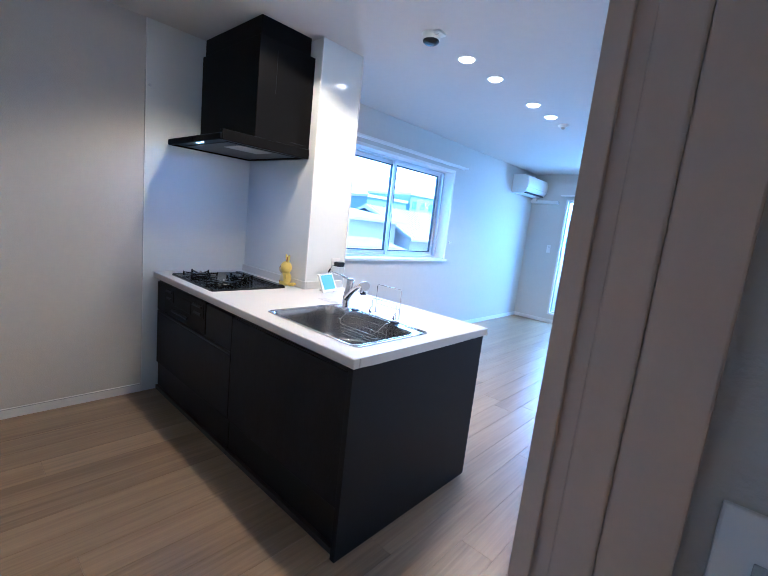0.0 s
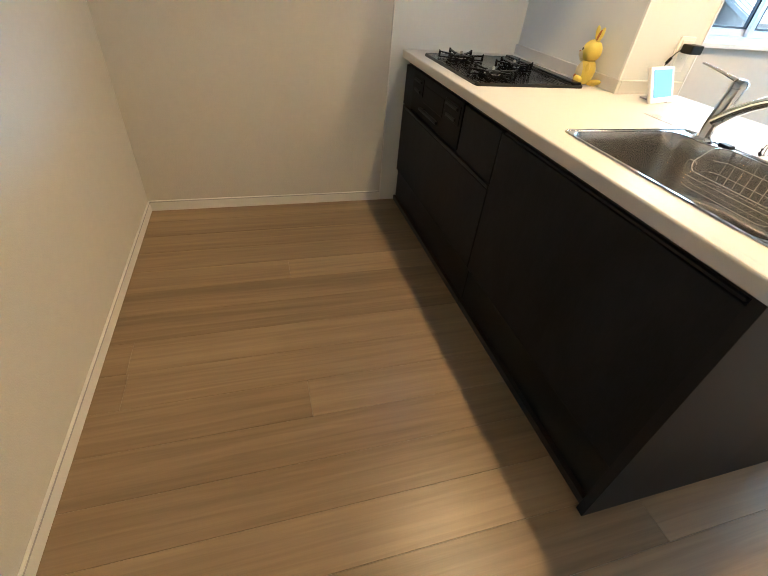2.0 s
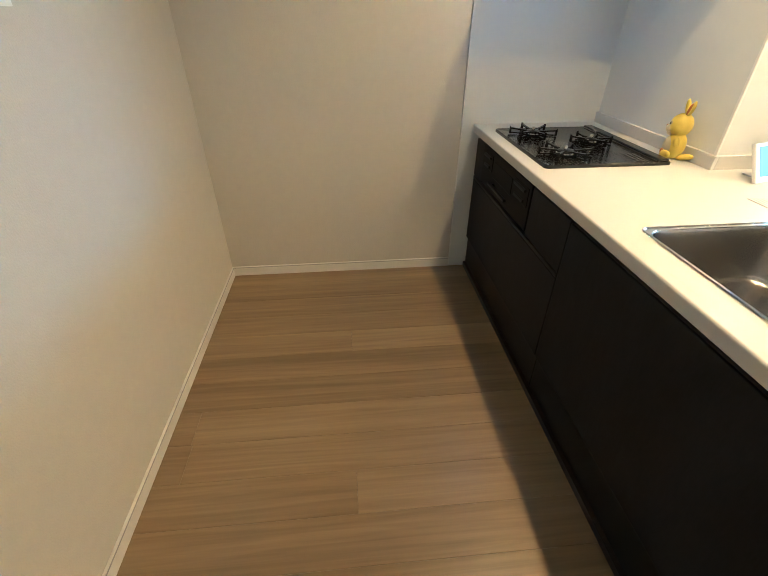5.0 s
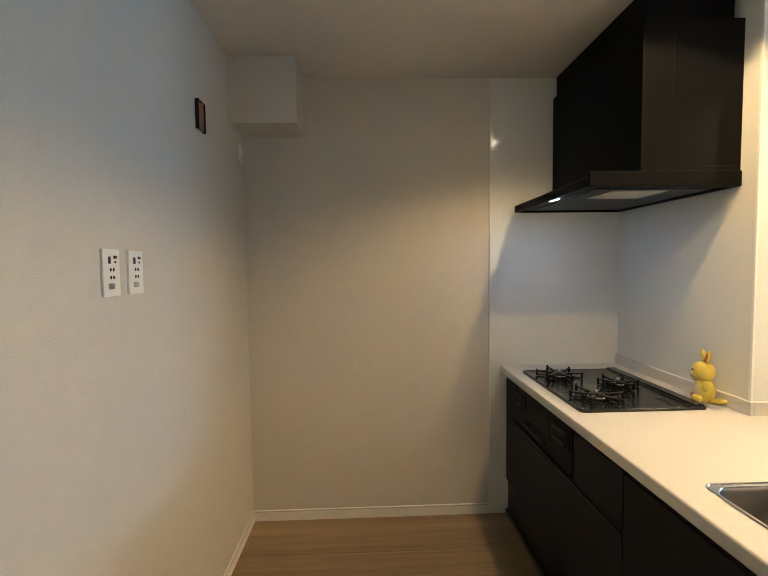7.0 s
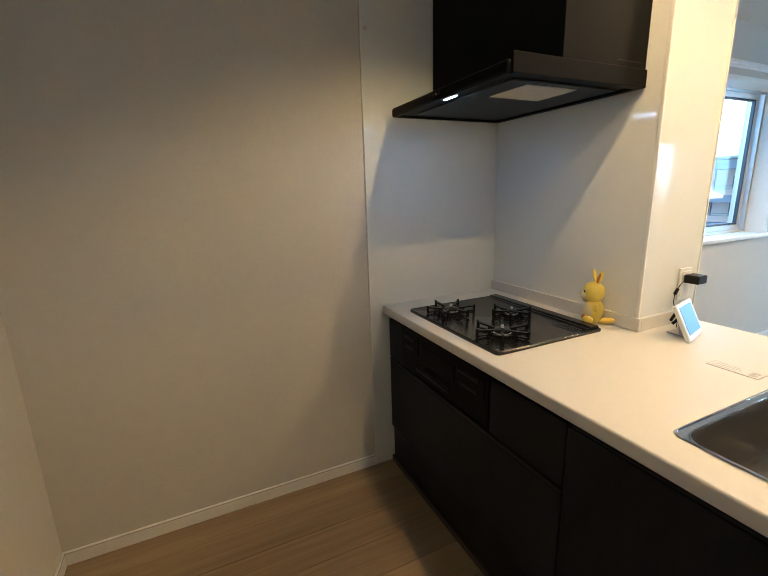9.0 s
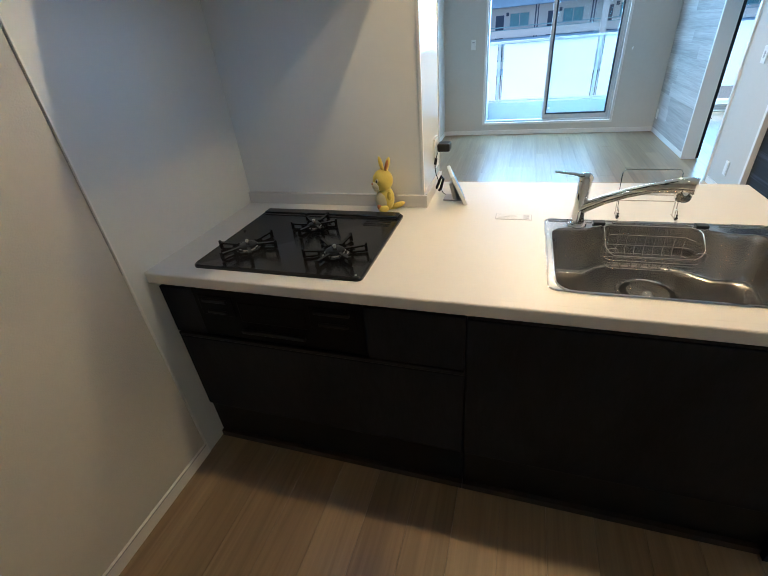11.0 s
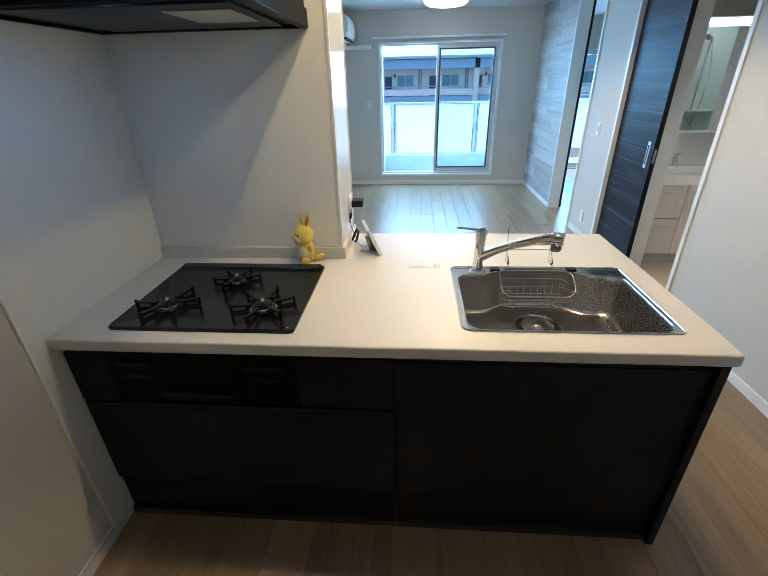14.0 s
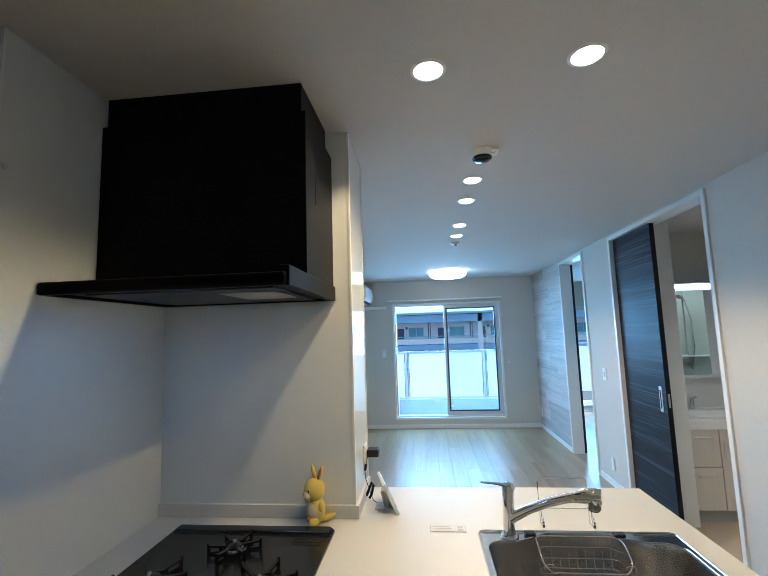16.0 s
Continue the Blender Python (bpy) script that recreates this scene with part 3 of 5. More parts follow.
part("window_frame", bars(WIN_Y0, WIN_Z0, WIN_Y1, WIN_Z1, -0.235, -0.150, 0.028), SILVER, win)
ms = part("sash", bars(WIN_Y0 + 0.03, WIN_Z0 + 0.03, 2.525, WIN_Z1 - 0.03, -0.21, -0.185, 0.04), SILVER, win)
part("gasket", bars(WIN_Y0 + 0.072, WIN_Z0 + 0.072, 2.483, WIN_Z1 - 0.072, -0.209, -0.186, 0.012, 0), DARK_SASH, ms)
p = part("pane", box(-0.201, WIN_Y0 + 0.08, WIN_Z0 + 0.08, -0.197, 2.475, WIN_Z1 - 0.08), GLASS, ms)
p.visible_shadow = False
ms = part("sash", bars(2.475, WIN_Z0 + 0.03, WIN_Y1 - 0.09, WIN_Z1 - 0.03, -0.18, -0.155, 0.04), SILVER, win)
part("gasket", bars(2.515, WIN_Z0 + 0.072, WIN_Y1 - 0.132, WIN_Z1 - 0.072, -0.179, -0.156, 0.012, 0), DARK_SASH, ms)
p = part("pane", box(-0.171, 2.522, WIN_Z0 + 0.08, -0.167, WIN_Y1 - 0.14, WIN_Z1 - 0.08), GLASS, ms)
p.visible_shadow = False
part("latch", bx(box(-0.155, 2.485, 1.46, -0.14, 2.51, 1.53, 0.003), -0.145, 2.48, 1.49, -0.13, 2.50, 1.57, 0.003), SILVER, ms)
for yy in (WIN_Y1 - 0.088, WIN_Y1 - 0.062, WIN_Y1 - 0.042):
    part("screen_stile", box(-0.215, yy, WIN_Z0 + 0.03, -0.195, yy + 0.009, WIN_Z1 - 0.03, 0.001), DARK_SASH if yy > WIN_Y1 - 0.08 else SILVER, win)
cas = bmesh.new()
bx(cas, -0.150, WIN_Y1 - 0.012, WIN_Z0, -0.006, WIN_Y1 + 0.02, WIN_Z1, 0.002)
bx(cas, -0.150, WIN_Y0 - 0.02, WIN_Z0, -0.006, WIN_Y0 + 0.012, WIN_Z1, 0.002)
bx(cas, -0.150, WIN_Y0 - 0.02, WIN_Z1 - 0.012, -0.006, WIN_Y1 + 0.02, WIN_Z1 + 0.02, 0.002)
part("casing", cas, TRIM, win)
part("window_sill", box(-0.150, WIN_Y0 - 0.025, WIN_Z0 - 0.022, 0.025, WIN_Y1 + 0.025, WIN_Z0 + 0.006, 0.003), TRIM, win)


def curtain_rail(a, c, depth_axis, wall, z, label):
    """A double curtain rail with brackets; runs from a to c along the other axis."""
    t = thing("curtain_rail", ((wall, (a + c) / 2, z) if depth_axis == 0 else ((a + c) / 2, wall, z)), label, "curtain rail")
    s = 1 if depth_axis == 0 else -1
    for d in (0.035, 0.085):
        lo, hi = sorted((wall + s * d, wall + s * (d + 0.022)))
        part("rail", box(lo, a, z - 0.008, hi, c, z + 0.010, 0.002) if depth_axis == 0 else box(a, lo, z - 0.008, c, hi, z + 0.010, 0.002), WHITE_PLASTIC, t)
        e = 0.012
        part("end_cap", box(lo - 0.002, c, z - 0.011, hi + 0.002, c + e, z + 0.013, 0.003) if depth_axis == 0 else box(c, lo - 0.002, z - 0.011, c + e, hi + 0.002, z + 0.013, 0.003), WHITE_PLASTIC, t)
    for k in (0.08, 0.5, 0.92):
        q = a + k * (c - a)
        lo, hi = sorted((wall, wall + s * 0.1))
        part("bracket", box(lo, q - 0.01, z + 0.010, hi, q + 0.01, z + 0.016) if depth_axis == 0 else box(q - 0.01, lo, z + 0.010, q + 0.01, hi, z + 0.016), WHITE_PLASTIC, t)
    return t


curtain_rail(1.3, 3.60, 0, WEST, 2.125, "white double curtain rail above the window")
curtain_rail(0.48, 2.335, 1, NORTH, 2.082, "white double curtain rail above the balcony door")
for base, ax in (((0.0, 3.53, 1.184), 0), ((2.42, NORTH, 1.03), 1)):
    t = bmesh.new()
    if ax == 0:
        tube(t, [(WEST, *base[1:]), (0.025, base[1], base[2]), (0.03, base[1], base[2] + 0.02)], 0.005, 8)
        bx(t, WEST, base[1] - 0.008, base[2] - 0.015, 0.004, base[1] + 0.008, base[2] + 0.015, 0.001)
    else:
        tube(t, [base, (base[0], NORTH - 0.025, base[2]), (base[0], NORTH - 0.03, base[2] + 0.02)], 0.005, 8)
        bx(t, base[0] - 0.008, NORTH - 0.004, base[2] - 0.015, base[0] + 0.008, NORTH, base[2] + 0.015, 0.001)
    solid("curtain_hook", t, WHITE_PLASTIC, "small white curtain tieback hook on the wall", "hook", base=base)

# ---- balcony door ----
bal = thing("window_2", (1.45, NORTH, BAL_Z0), "white sliding balcony door, one half slid open", "balcony door", kind="structure")


def bars_x(x0, z0, x1, z1, y0, y1, w, wb=None, bev=0.002):
    b = bmesh.new()
    wb = wb or w
    bx(b, x0, y0, z0, x0 + w, y1, z1, bev)
    bx(b, x1 - w, y0, z0, x1, y1, z1, bev)
    bx(b, x0 + w, y0, z0, x1 - w, y1, z0 + wb, bev)
    bx(b, x0 + w, y0, z1 - w, x1 - w, y1, z1, bev)
    return b


part("window_frame", bars_x(BAL_X0, BAL_Z0, BAL_X1, BAL_Z1, NORTH + 0.03, NORTH + 0.13, 0.028), SILVER, bal)
s1 = part("sash", bars_x(1.405, BAL_Z0 + 0.028, BAL_X1 - 0.028, BAL_Z1 - 0.028, NORTH + 0.045, NORTH + 0.07, 0.038, 0.062), SILVER, bal)
part("gasket", bars_x(1.443, BAL_Z0 + 0.090, BAL_X1 - 0.066, BAL_Z1 - 0.066, NORTH + 0.046, NORTH + 0.069, 0.02, bev=0), DARK_SASH, s1)
p = part("pane", box(1.446, NORTH + 0.055, BAL_Z0 + 0.092, BAL_X1 - 0.072, NORTH + 0.059, BAL_Z1 - 0.072), GLASS, s1)
p.visible_shadow = False
s2 = part("sash", bars_x(1.43, BAL_Z0 + 0.028, BAL_X1 - 0.03, BAL_Z1 - 0.028, NORTH + 0.08, NORTH + 0.105, 0.038, 0.062), SILVER, bal)
p = part("pane", box(1.467, NORTH + 0.09, BAL_Z0 + 0.088, BAL_X1 - 0.066, NORTH + 0.094, BAL_Z1 - 0.08), GLASS, s2)
p.visible_shadow = False
part("handle", box(BAL_X1 - 0.058, NORTH + 0.03, 1.0, BAL_X1 - 0.043, NORTH + 0.046, 1.16, 0.003), SILVER, s1)
part("guide", box(1.468, NORTH + 0.036, 0.33, 1.50, NORTH + 0.046, 0.355, 0.002), WHITE_PLASTIC, s1)
cas = bmesh.new()
bx(cas, BAL_X0 - 0.025, NORTH - 0.012, BAL_Z0, BAL_X0 + 0.006, NORTH + 0.03, BAL_Z1 + 0.02, 0.002)
bx(cas, BAL_X1 - 0.006, NORTH - 0.012, BAL_Z0, BAL_X1 + 0.025, NORTH + 0.03, BAL_Z1 + 0.02, 0.002)
bx(cas, BAL_X0 + 0.006, NORTH - 0.012, BAL_Z1 - 0.008, BAL_X1 - 0.006, NORTH + 0.03, BAL_Z1 + 0.02, 0.002)
part("casing", cas, TRIM, bal)
part("window_sill", box(BAL_X0 - 0.025, NORTH - 0.014, BAL_Z0 - 0.025, BAL_X1 + 0.025, NORTH + 0.03, BAL_Z0 + 0.006, 0.003), TRIM, bal)

# ---- balcony ----
structure("balcony_floor", box(-1.2, NORTH + 0.16, -0.25, EAST, 7.25, 0.0), CONCRETE, "grey concrete balcony floor", "balcony floor")
# overhang out of view, assumed; it blocks the sun from the room
structure("balcony_slab_above", box(-1.2, NORTH + 0.16, 2.52, EAST, 7.45, 2.68), OUT_WALL, "pale unseen overhang that keeps the sun off the balcony door", "balcony ceiling")
structure("balcony_kerb", box(-1.2, 7.05, 0.0, EAST, 7.2, 0.275, 0.004), CONCRETE, "blue-grey balcony kerb", "kerb")
rail = thing("balcony_railing", (0.9, 7.12, 0.275), "aluminium balcony railing with frosted glass panels", "railing")
part("top_rail", box(-1.2, 7.09, 1.15, EAST, 7.15, 1.185, 0.004), SILVER, rail)
part("bottom_rail", box(-1.2, 7.10, 0.285, EAST, 7.14, 0.31, 0.002), SILVER, rail)
for xx in (-0.78, 0.69, 2.18):
    part("post", box(xx - 0.022, 7.08, 0.275, xx + 0.022, 7.12, 1.15, 0.003), SILVER, rail)
    part("post", box(xx + 0.042, 7.10, 0.275, xx + 0.052, 7.12, 1.15, 0.001), SILVER, rail)
for a, c in ((-1.18, -0.82), (-0.70, 0.655), (0.755, 2.145), (2.245, EAST - 0.01)):
    part("glass_panel", box(a, 7.124, 0.315, c, 7.130, 1.145), FROST, rail)

ou = thing("outdoor_unit", (0.15, 6.84, 0.05), "pale outdoor air conditioner unit with louvres on the balcony", "outdoor unit")
part("case", box(-0.24, 6.70, 0.05, 0.555, 6.98, 0.62, 0.01), WHITE_PLASTIC, ou)
for k in range(9):
    part("louvre", box(-0.20, 6.690, 0.12 + 0.05 * k, 0.52, 6.702, 0.135 + 0.05 * k, 0.002), GREY_PLASTIC, ou)
for xx in (-0.15, 0.40):
    part("foot", box(xx, 6.72, 0.0, xx + 0.08, 6.96, 0.05, 0.003), GREY_PLASTIC, ou)

# ---- air conditioner and lamps ----
ac = thing("air_conditioner", (0.0, 5.46, 2.03), "white wall-mounted air conditioner near the corner", "air conditioner")
prof = [(WEST, 2.305), (0.16, 2.305), (0.215, 2.285), (0.238, 2.21), (0.235, 2.12), (0.20, 2.055), (0.14, 2.032), (WEST, 2.03)]
b = bmesh.new()
loft(b, [[(x, 5.08, z) for x, z in prof], [(x, 5.84, z) for x, z in prof]], True, True)
bmesh.ops.bevel(b, geom=[e for e in b.edges if abs(e.verts[0].co.y - e.verts[1].co.y) < 0.01], offset=0.006, segments=2, affect="EDGES")
body = part("body", b, WHITE_PLASTIC, ac, smooth=True)
part("louvre", box(0.13, 5.13, 2.040, 0.222, 5.79, 2.046, 0.002, m=Matrix.Translation((0.18, 5.46, 2.05)) @ pose(0, 0, 0, 0, -28, 0) @ Matrix.Translation((-0.18, -5.46, -2.043))), WHITE_PLASTIC, ac)
part("outlet_slot", box(0.15, 5.14, 2.034, 0.205, 5.78, 2.052), BLACK, ac)
part("panel_seam", box(0.2, 5.085, 2.118, 0.2368, 5.835, 2.121), GREY_PLASTIC, ac)
cd = thing("conduit_cover", (0.2, NORTH, 1.97), "white pipe cover along the wall below the air conditioner", "pipe cover")
part("run", box(WEST, NORTH - 0.065, 1.945, 0.44, NORTH, 2.0, 0.012, 3), WHITE_PLASTIC, cd)
part("riser", box(0.02, NORTH - 0.09, 1.98, 0.085, NORTH - 0.03, 2.04, 0.008), WHITE_PLASTIC, cd)


def downlight(x, y, first=None):
    if first is not None:
        return copy_thing(first, Matrix.Translation((x, y, HIGH)))
    t = thing("downlight", (x, y, HIGH), "round recessed white ceiling downlight, lit", "downlight", "ceiling downlights")
    part("ring", lathe(bmesh.new(), x, y, [(0.047, HIGH - 0.001), (0.048, HIGH - 0.004), (0.056, HIGH - 0.004), (0.060, HIGH - 0.001), (0.060, HIGH)], 40), WHITE_PLASTIC, t, smooth=True)
    part("diffuser", lathe(bmesh.new(), x, y, [(0.047, HIGH - 0.002), (0.040, HIGH - 0.008), (0.024, HIGH - 0.0115), (0.0, HIGH - 0.0125)], 40), LAMP_ON, t, "glowing diffuser", smooth=True)
    return t


spots = [(1.137, 0.294), (1.643, 0.290), (1.398, 1.332), (1.401, 1.709), (1.408, 2.346), (1.412, 2.721)]
dl = None
for x, y in spots:
    dl = dl or downlight(x, y)
    if (x, y) != spots[0]:
        downlight(x, y, dl)
    ld = bpy.data.lights.new("downlight_lamp", "SPOT")
    ld.energy, ld.color, ld.shadow_soft_size, ld.spot_size, ld.spot_blend = DOWNLIGHT_POWER, WARM, 0.030, radians(141), 0.3
    lo = new("downlight_lamp", ld)
    lo.location = (x, y, HIGH - 0.016)

# corridor downlight out of view, assumed from a warm edge on the jamb
ld = bpy.data.lights.new("assumed_corridor_spot", "SPOT")
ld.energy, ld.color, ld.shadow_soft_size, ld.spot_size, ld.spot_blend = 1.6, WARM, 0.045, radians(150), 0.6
new("assumed_corridor_spot", ld).location = (3.9, -1.0, HIGH - 0.012)
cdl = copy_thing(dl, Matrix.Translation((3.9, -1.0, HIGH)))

cl = thing("ceiling_lamp", (1.446, 4.93, HIGH), "round white ceiling lamp, lit", "ceiling lamp")
part("base_plate", lathe(bmesh.new(), 1.446, 4.93, [(0, HIGH - 0.012), (0.245, HIGH - 0.012), (0.25, HIGH)], 48), WHITE_PLASTIC, cl, smooth=True)
part("shade", lathe(bmesh.new(), 1.446, 4.93, [(0.262, HIGH - 0.015), (0.268, HIGH - 0.038), (0.255, HIGH - 0.068), (0.21, HIGH - 0.095), (0.12, HIGH - 0.110), (0, HIGH - 0.114)], 48), DOME, cl, "glowing acrylic shade", smooth=True)
sm = thing("smoke_alarm", (1.40, 0.95, HIGH), "round white smoke alarm with a dark sensor ring", "smoke alarm")
part("base", lathe(bmesh.new(), 1.40, 0.95, [(0, HIGH - 0.034), (0.044, HIGH - 0.034), (0.050, HIGH - 0.028), (0.052, HIGH - 0.006), (0.055, HIGH - 0.004), (0.055, HIGH)], 40), WHITE_PLASTIC, sm, smooth=True)
part("bracket", box(1.425, 0.915, HIGH - 0.016, 1.478, 0.985, HIGH, 0.004), WHITE_PLASTIC, sm)
part("sensor", lathe(bmesh.new(), 1.40, 0.95, [(0, HIGH - 0.056), (0.020, HIGH - 0.0545), (0.036, HIGH - 0.050), (0.045, HIGH - 0.043), (0.047, HIGH - 0.036), (0.045, HIGH - 0.033)], 40), HOB_TOP, sm, "dark glossy sensor dome", smooth=True)
part("pull_cord_hook", tube(bmesh.new(), [(1.44, 0.93, HIGH - 0.016), (1.452, 0.925, HIGH - 0.024), (1.464, 0.93, HIGH - 0.016)], 0.0016, 6), GREY_PLASTIC, sm, smooth=True)
se = thing("ceiling_sensor", (1.42, 3.01, HIGH), "small white round ceiling sensor", "sensor")
part("base", lathe(bmesh.new(), 1.42, 3.01, [(0, HIGH - 0.022), (0.03, HIGH - 0.022), (0.045, HIGH - 0.010), (0.047, HIGH)], 32), WHITE_PLASTIC, se, smooth=True)
part("eye", lathe(bmesh.new(), 1.42, 3.01, [(0, HIGH - 0.04), (0.012, HIGH - 0.036), (0.018, HIGH - 0.022)], 24), GREY_PLASTIC, se, smooth=True)

# ---- kitchen units ----
LEN, DEEP, TOP = 1.995, 0.987, 0.85
SX0, SX1, SY0, SY1 = 1.246, 1.906, 0.096, 0.578  # sink rim


def soften(bm, test, offset, seg=3):
    bmesh.ops.bevel(bm, geom=[e for e in bm.edges if test(e)], offset=offset, segments=seg, affect="EDGES", profile=0.5)


bm = slab_with_holes(2, TOP - 0.04, TOP, [WEST + 0.005, 0.799, SX0 + 0.008, SX1 - 0.008, LEN], [0.0302, SY0 + 0.008, SY1 - 0.008, 0.6655, DEEP], lambda i, j: not (i == 2 and j == 1) and not (i == 0 and j == 3))


def outer_edge(e):
    a, c = e.verts[0].co, e.verts[1].co
    flat = lambda k, v: abs(a[k] - v) < 1e-5 and abs(c[k] - v) < 1e-5
    return flat(1, 0.0) or flat(0, LEN) or flat(1, DEEP)


soften(bm, outer_edge, 0.006)
wt = thing("worktop", (LEN / 2, 0.4, TOP - 0.04), "white solid-surface worktop with a sink cut-out", "worktop")
part("slab", bm, WORKTOP, wt)
edge = box(WEST + 0.005, 0.0, TOP - 0.04, LEN, 0.030, TOP)
soften(edge, outer_edge, 0.006)
part("front_edge", edge, WORKTOP, wt)
lip = thing("upstand", (0.4, 0.66, TOP), "low white upstand where the worktop meets the wall", "upstand")
part("back_strip", box(WEST + 0.005, 0.651, TOP, 0.810, 0.666, TOP + 0.05, 0.002), WORKTOP, lip)
part("side_strip", box(0.795, 0.6665, TOP, 0.810, 0.985, TOP + 0.05, 0.002), WORKTOP, lip)

FRONT = 0.030
SIDE = WEST + 0.010
cook = thing("cooker_unit", (0.53, 0.06, 0), "near-black wood-grain base cabinet with a gas grill and drawers", "kitchen cabinet")
part("body", box(SIDE, FRONT + 0.021, 0.03, 1.045, 0.64, 0.775), CABINET, cook)
part("side_filler", box(WEST + 0.006, FRONT + 0.015, 0.0, SIDE - 0.001, 0.10, 0.808), WHITE_PLASTIC, cook, "white side filler against the wall")
d = part("drawer_front", box(SIDE, FRONT, 0.205, 1.043, FRONT + 0.02, 0.565, 0.003), CABINET, cook)
part("handle", box(SIDE, FRONT - 0.001, 0.5665, 1.043, FRONT + 0.018, 0.582, 0.003), BLACK, d, "black channel handle")
# toe front takes the black material to paint in shade below the drawer
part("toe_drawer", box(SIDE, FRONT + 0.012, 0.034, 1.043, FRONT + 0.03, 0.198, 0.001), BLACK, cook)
part("plinth", box(SIDE, 0.028, 0.0, 1.045, 0.1, 0.03, 0.001), PLINTH, cook)
part("small_drawer", box(0.744, FRONT, 0.588, 1.043, FRONT + 0.02, 0.782, 0.0015), CABINET, cook)
part("side_panel", box(SIDE, FRONT, 0.588, 0.128, FRONT + 0.02, 0.782, 0.0015), CABINET, cook)
g = part("grill_front", box(0.131, FRONT - 0.004, 0.600, 0.741, FRONT + 0.02, 0.790, 0.002), HOOD, cook, "black gas grill front")
part("grill_window", box(0.300, FRONT - 0.006, 0.672, 0.548, FRONT, 0.752, 0.004), HOOD, g, "dark glass grill window")
part("grill_handle", bx(box(0.305, FRONT - 0.030, 0.640, 0.543, FRONT - 0.016, 0.655, 0.005, 3), 0.32, FRONT - 0.02, 0.643, 0.335, FRONT, 0.652), BLACK, g)
for a, c in ((0.150, 0.285), (0.563, 0.722)):
    part("control_panel", box(a, FRONT - 0.007, 0.690, c, FRONT, 0.768, 0.002), HOOD, g)
    part("control_lever", box(a + 0.02, FRONT - 0.016, 0.745, c - 0.02, FRONT - 0.006, 0.757, 0.002), BLACK, g)
    part("control_lever", box(a + 0.03, FRONT - 0.014, 0.700, c - 0.03, FRONT - 0.006, 0.712, 0.002), BLACK, g)
part("top_channel", box(SIDE, FRONT + 0.012, 0.785, 1.043, FRONT + 0.03, 0.810), BLACK, cook)

su = thing("sink_unit", (1.5, 0.06, 0), "near-black wood-grain sink cabinet with one large front", "kitchen cabinet")
part("body", box(1.048, FRONT + 0.021, 0.03, 1.955, 0.62, 0.63), CABINET, su)
f = part("front", box(1.047, FRONT, 0.205, 1.952, FRONT + 0.02, 0.776, 0.003), CABINET, su)
part("handle", box(1.06, FRONT + 0.004, 0.777, 1.94, FRONT + 0.018, 0.785, 0.002), BLACK, f)
# black again here, as painted shade under the sink front
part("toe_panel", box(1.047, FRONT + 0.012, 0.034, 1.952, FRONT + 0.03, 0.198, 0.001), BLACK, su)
part("plinth", box(1.047, 0.028, 0.0, 1.953, 0.1, 0.03, 0.001), PLINTH, su)
part("top_channel", box(1.047, FRONT + 0.012, 0.786, 1.952, FRONT + 0.03, 0.810), BLACK, su)

ep = thing("end_panel", (1.97, 0.48, 0), "charcoal wood-grain end panel of the kitchen counter", "panel")
part("board", box(1.956, 0.011, 0.0, 1.982, 0.966, 0.81, 0.0012), END_PANEL, ep)
part("back_board", box(0.799, 0.946, 0.0, 1.955, 0.966, 0.81, 0.0012), END_PANEL, ep)

# ---- cooker hood ----
hood = thing("cooker_hood", (0.36, 0.4, 1.696), "black box cooker hood with a thin wide visor", "cooker hood")
part("duct_cover", bx(box(WEST + 0.007, 0.282, 1.748, 0.722, 0.666, 2.310, 0.002), WEST + 0.014, 0.297, 2.310, 0.703, 0.640, HIGH, 0.001), HOOD, hood)
v = part("visor", box(WEST + 0.005, 0.072, 1.706, 0.722, 0.666, 1.726, 0.006, 3), HOOD, hood)
part("side_wing", box(0.700, 0.085, 1.696, 0.730, 0.666, 1.754, 0.003), HOOD, v)
part("front_lip", box(WEST + 0.005, 0.072, 1.696, 0.722, 0.098, 1.734, 0.008, 3), HOOD, v)
part("back_lip", box(WEST + 0.005, 0.640, 1.696, 0.722, 0.666, 1.728, 0.002), HOOD, v)
part("side_lip", box(WEST + 0.005, 0.098, 1.696, WEST + 0.020, 0.640, 1.728, 0.002), HOOD, v)
part("panel_seam", box(0.7215, 0.398, 2.02, 0.7228, 0.400, 2.26), BLACK, hood)
part("panel_seam", box(0.7215, 0.52, 1.772, 0.7228, 0.64, 1.774), BLACK, hood)
part("baffle", box(0.07, 0.150, 1.698, 0.66, 0.615, 1.705, 0.004, 2), BLACK, hood)
part("filter", box(0.456, 0.228, 1.695, 0.634, 0.452, 1.698, 0.001), FILTER, hood, "light grey filter sheet")
part("lamp", box(0.332, 0.103, 1.702, 0.404, 0.127, 1.706, 0.002), HOOD_LED, hood, "lit cool-white hood lamp")
for k in range(4):
    part("button", box(0.30 + 0.022 * k, 0.0695, 1.713, 0.309 + 0.022 * k, 0.0735, 1.722, 0.001), HOB_TOP, hood)
hl = bpy.data.lights.new("hood_lamp", "AREA")
hl.shape, hl.size, hl.size_y, hl.energy, hl.color = "RECTANGLE", 0.10, 0.024, 0.4, (0.36, 0.65, 1.0)
hlo = new("hood_lamp", hl)
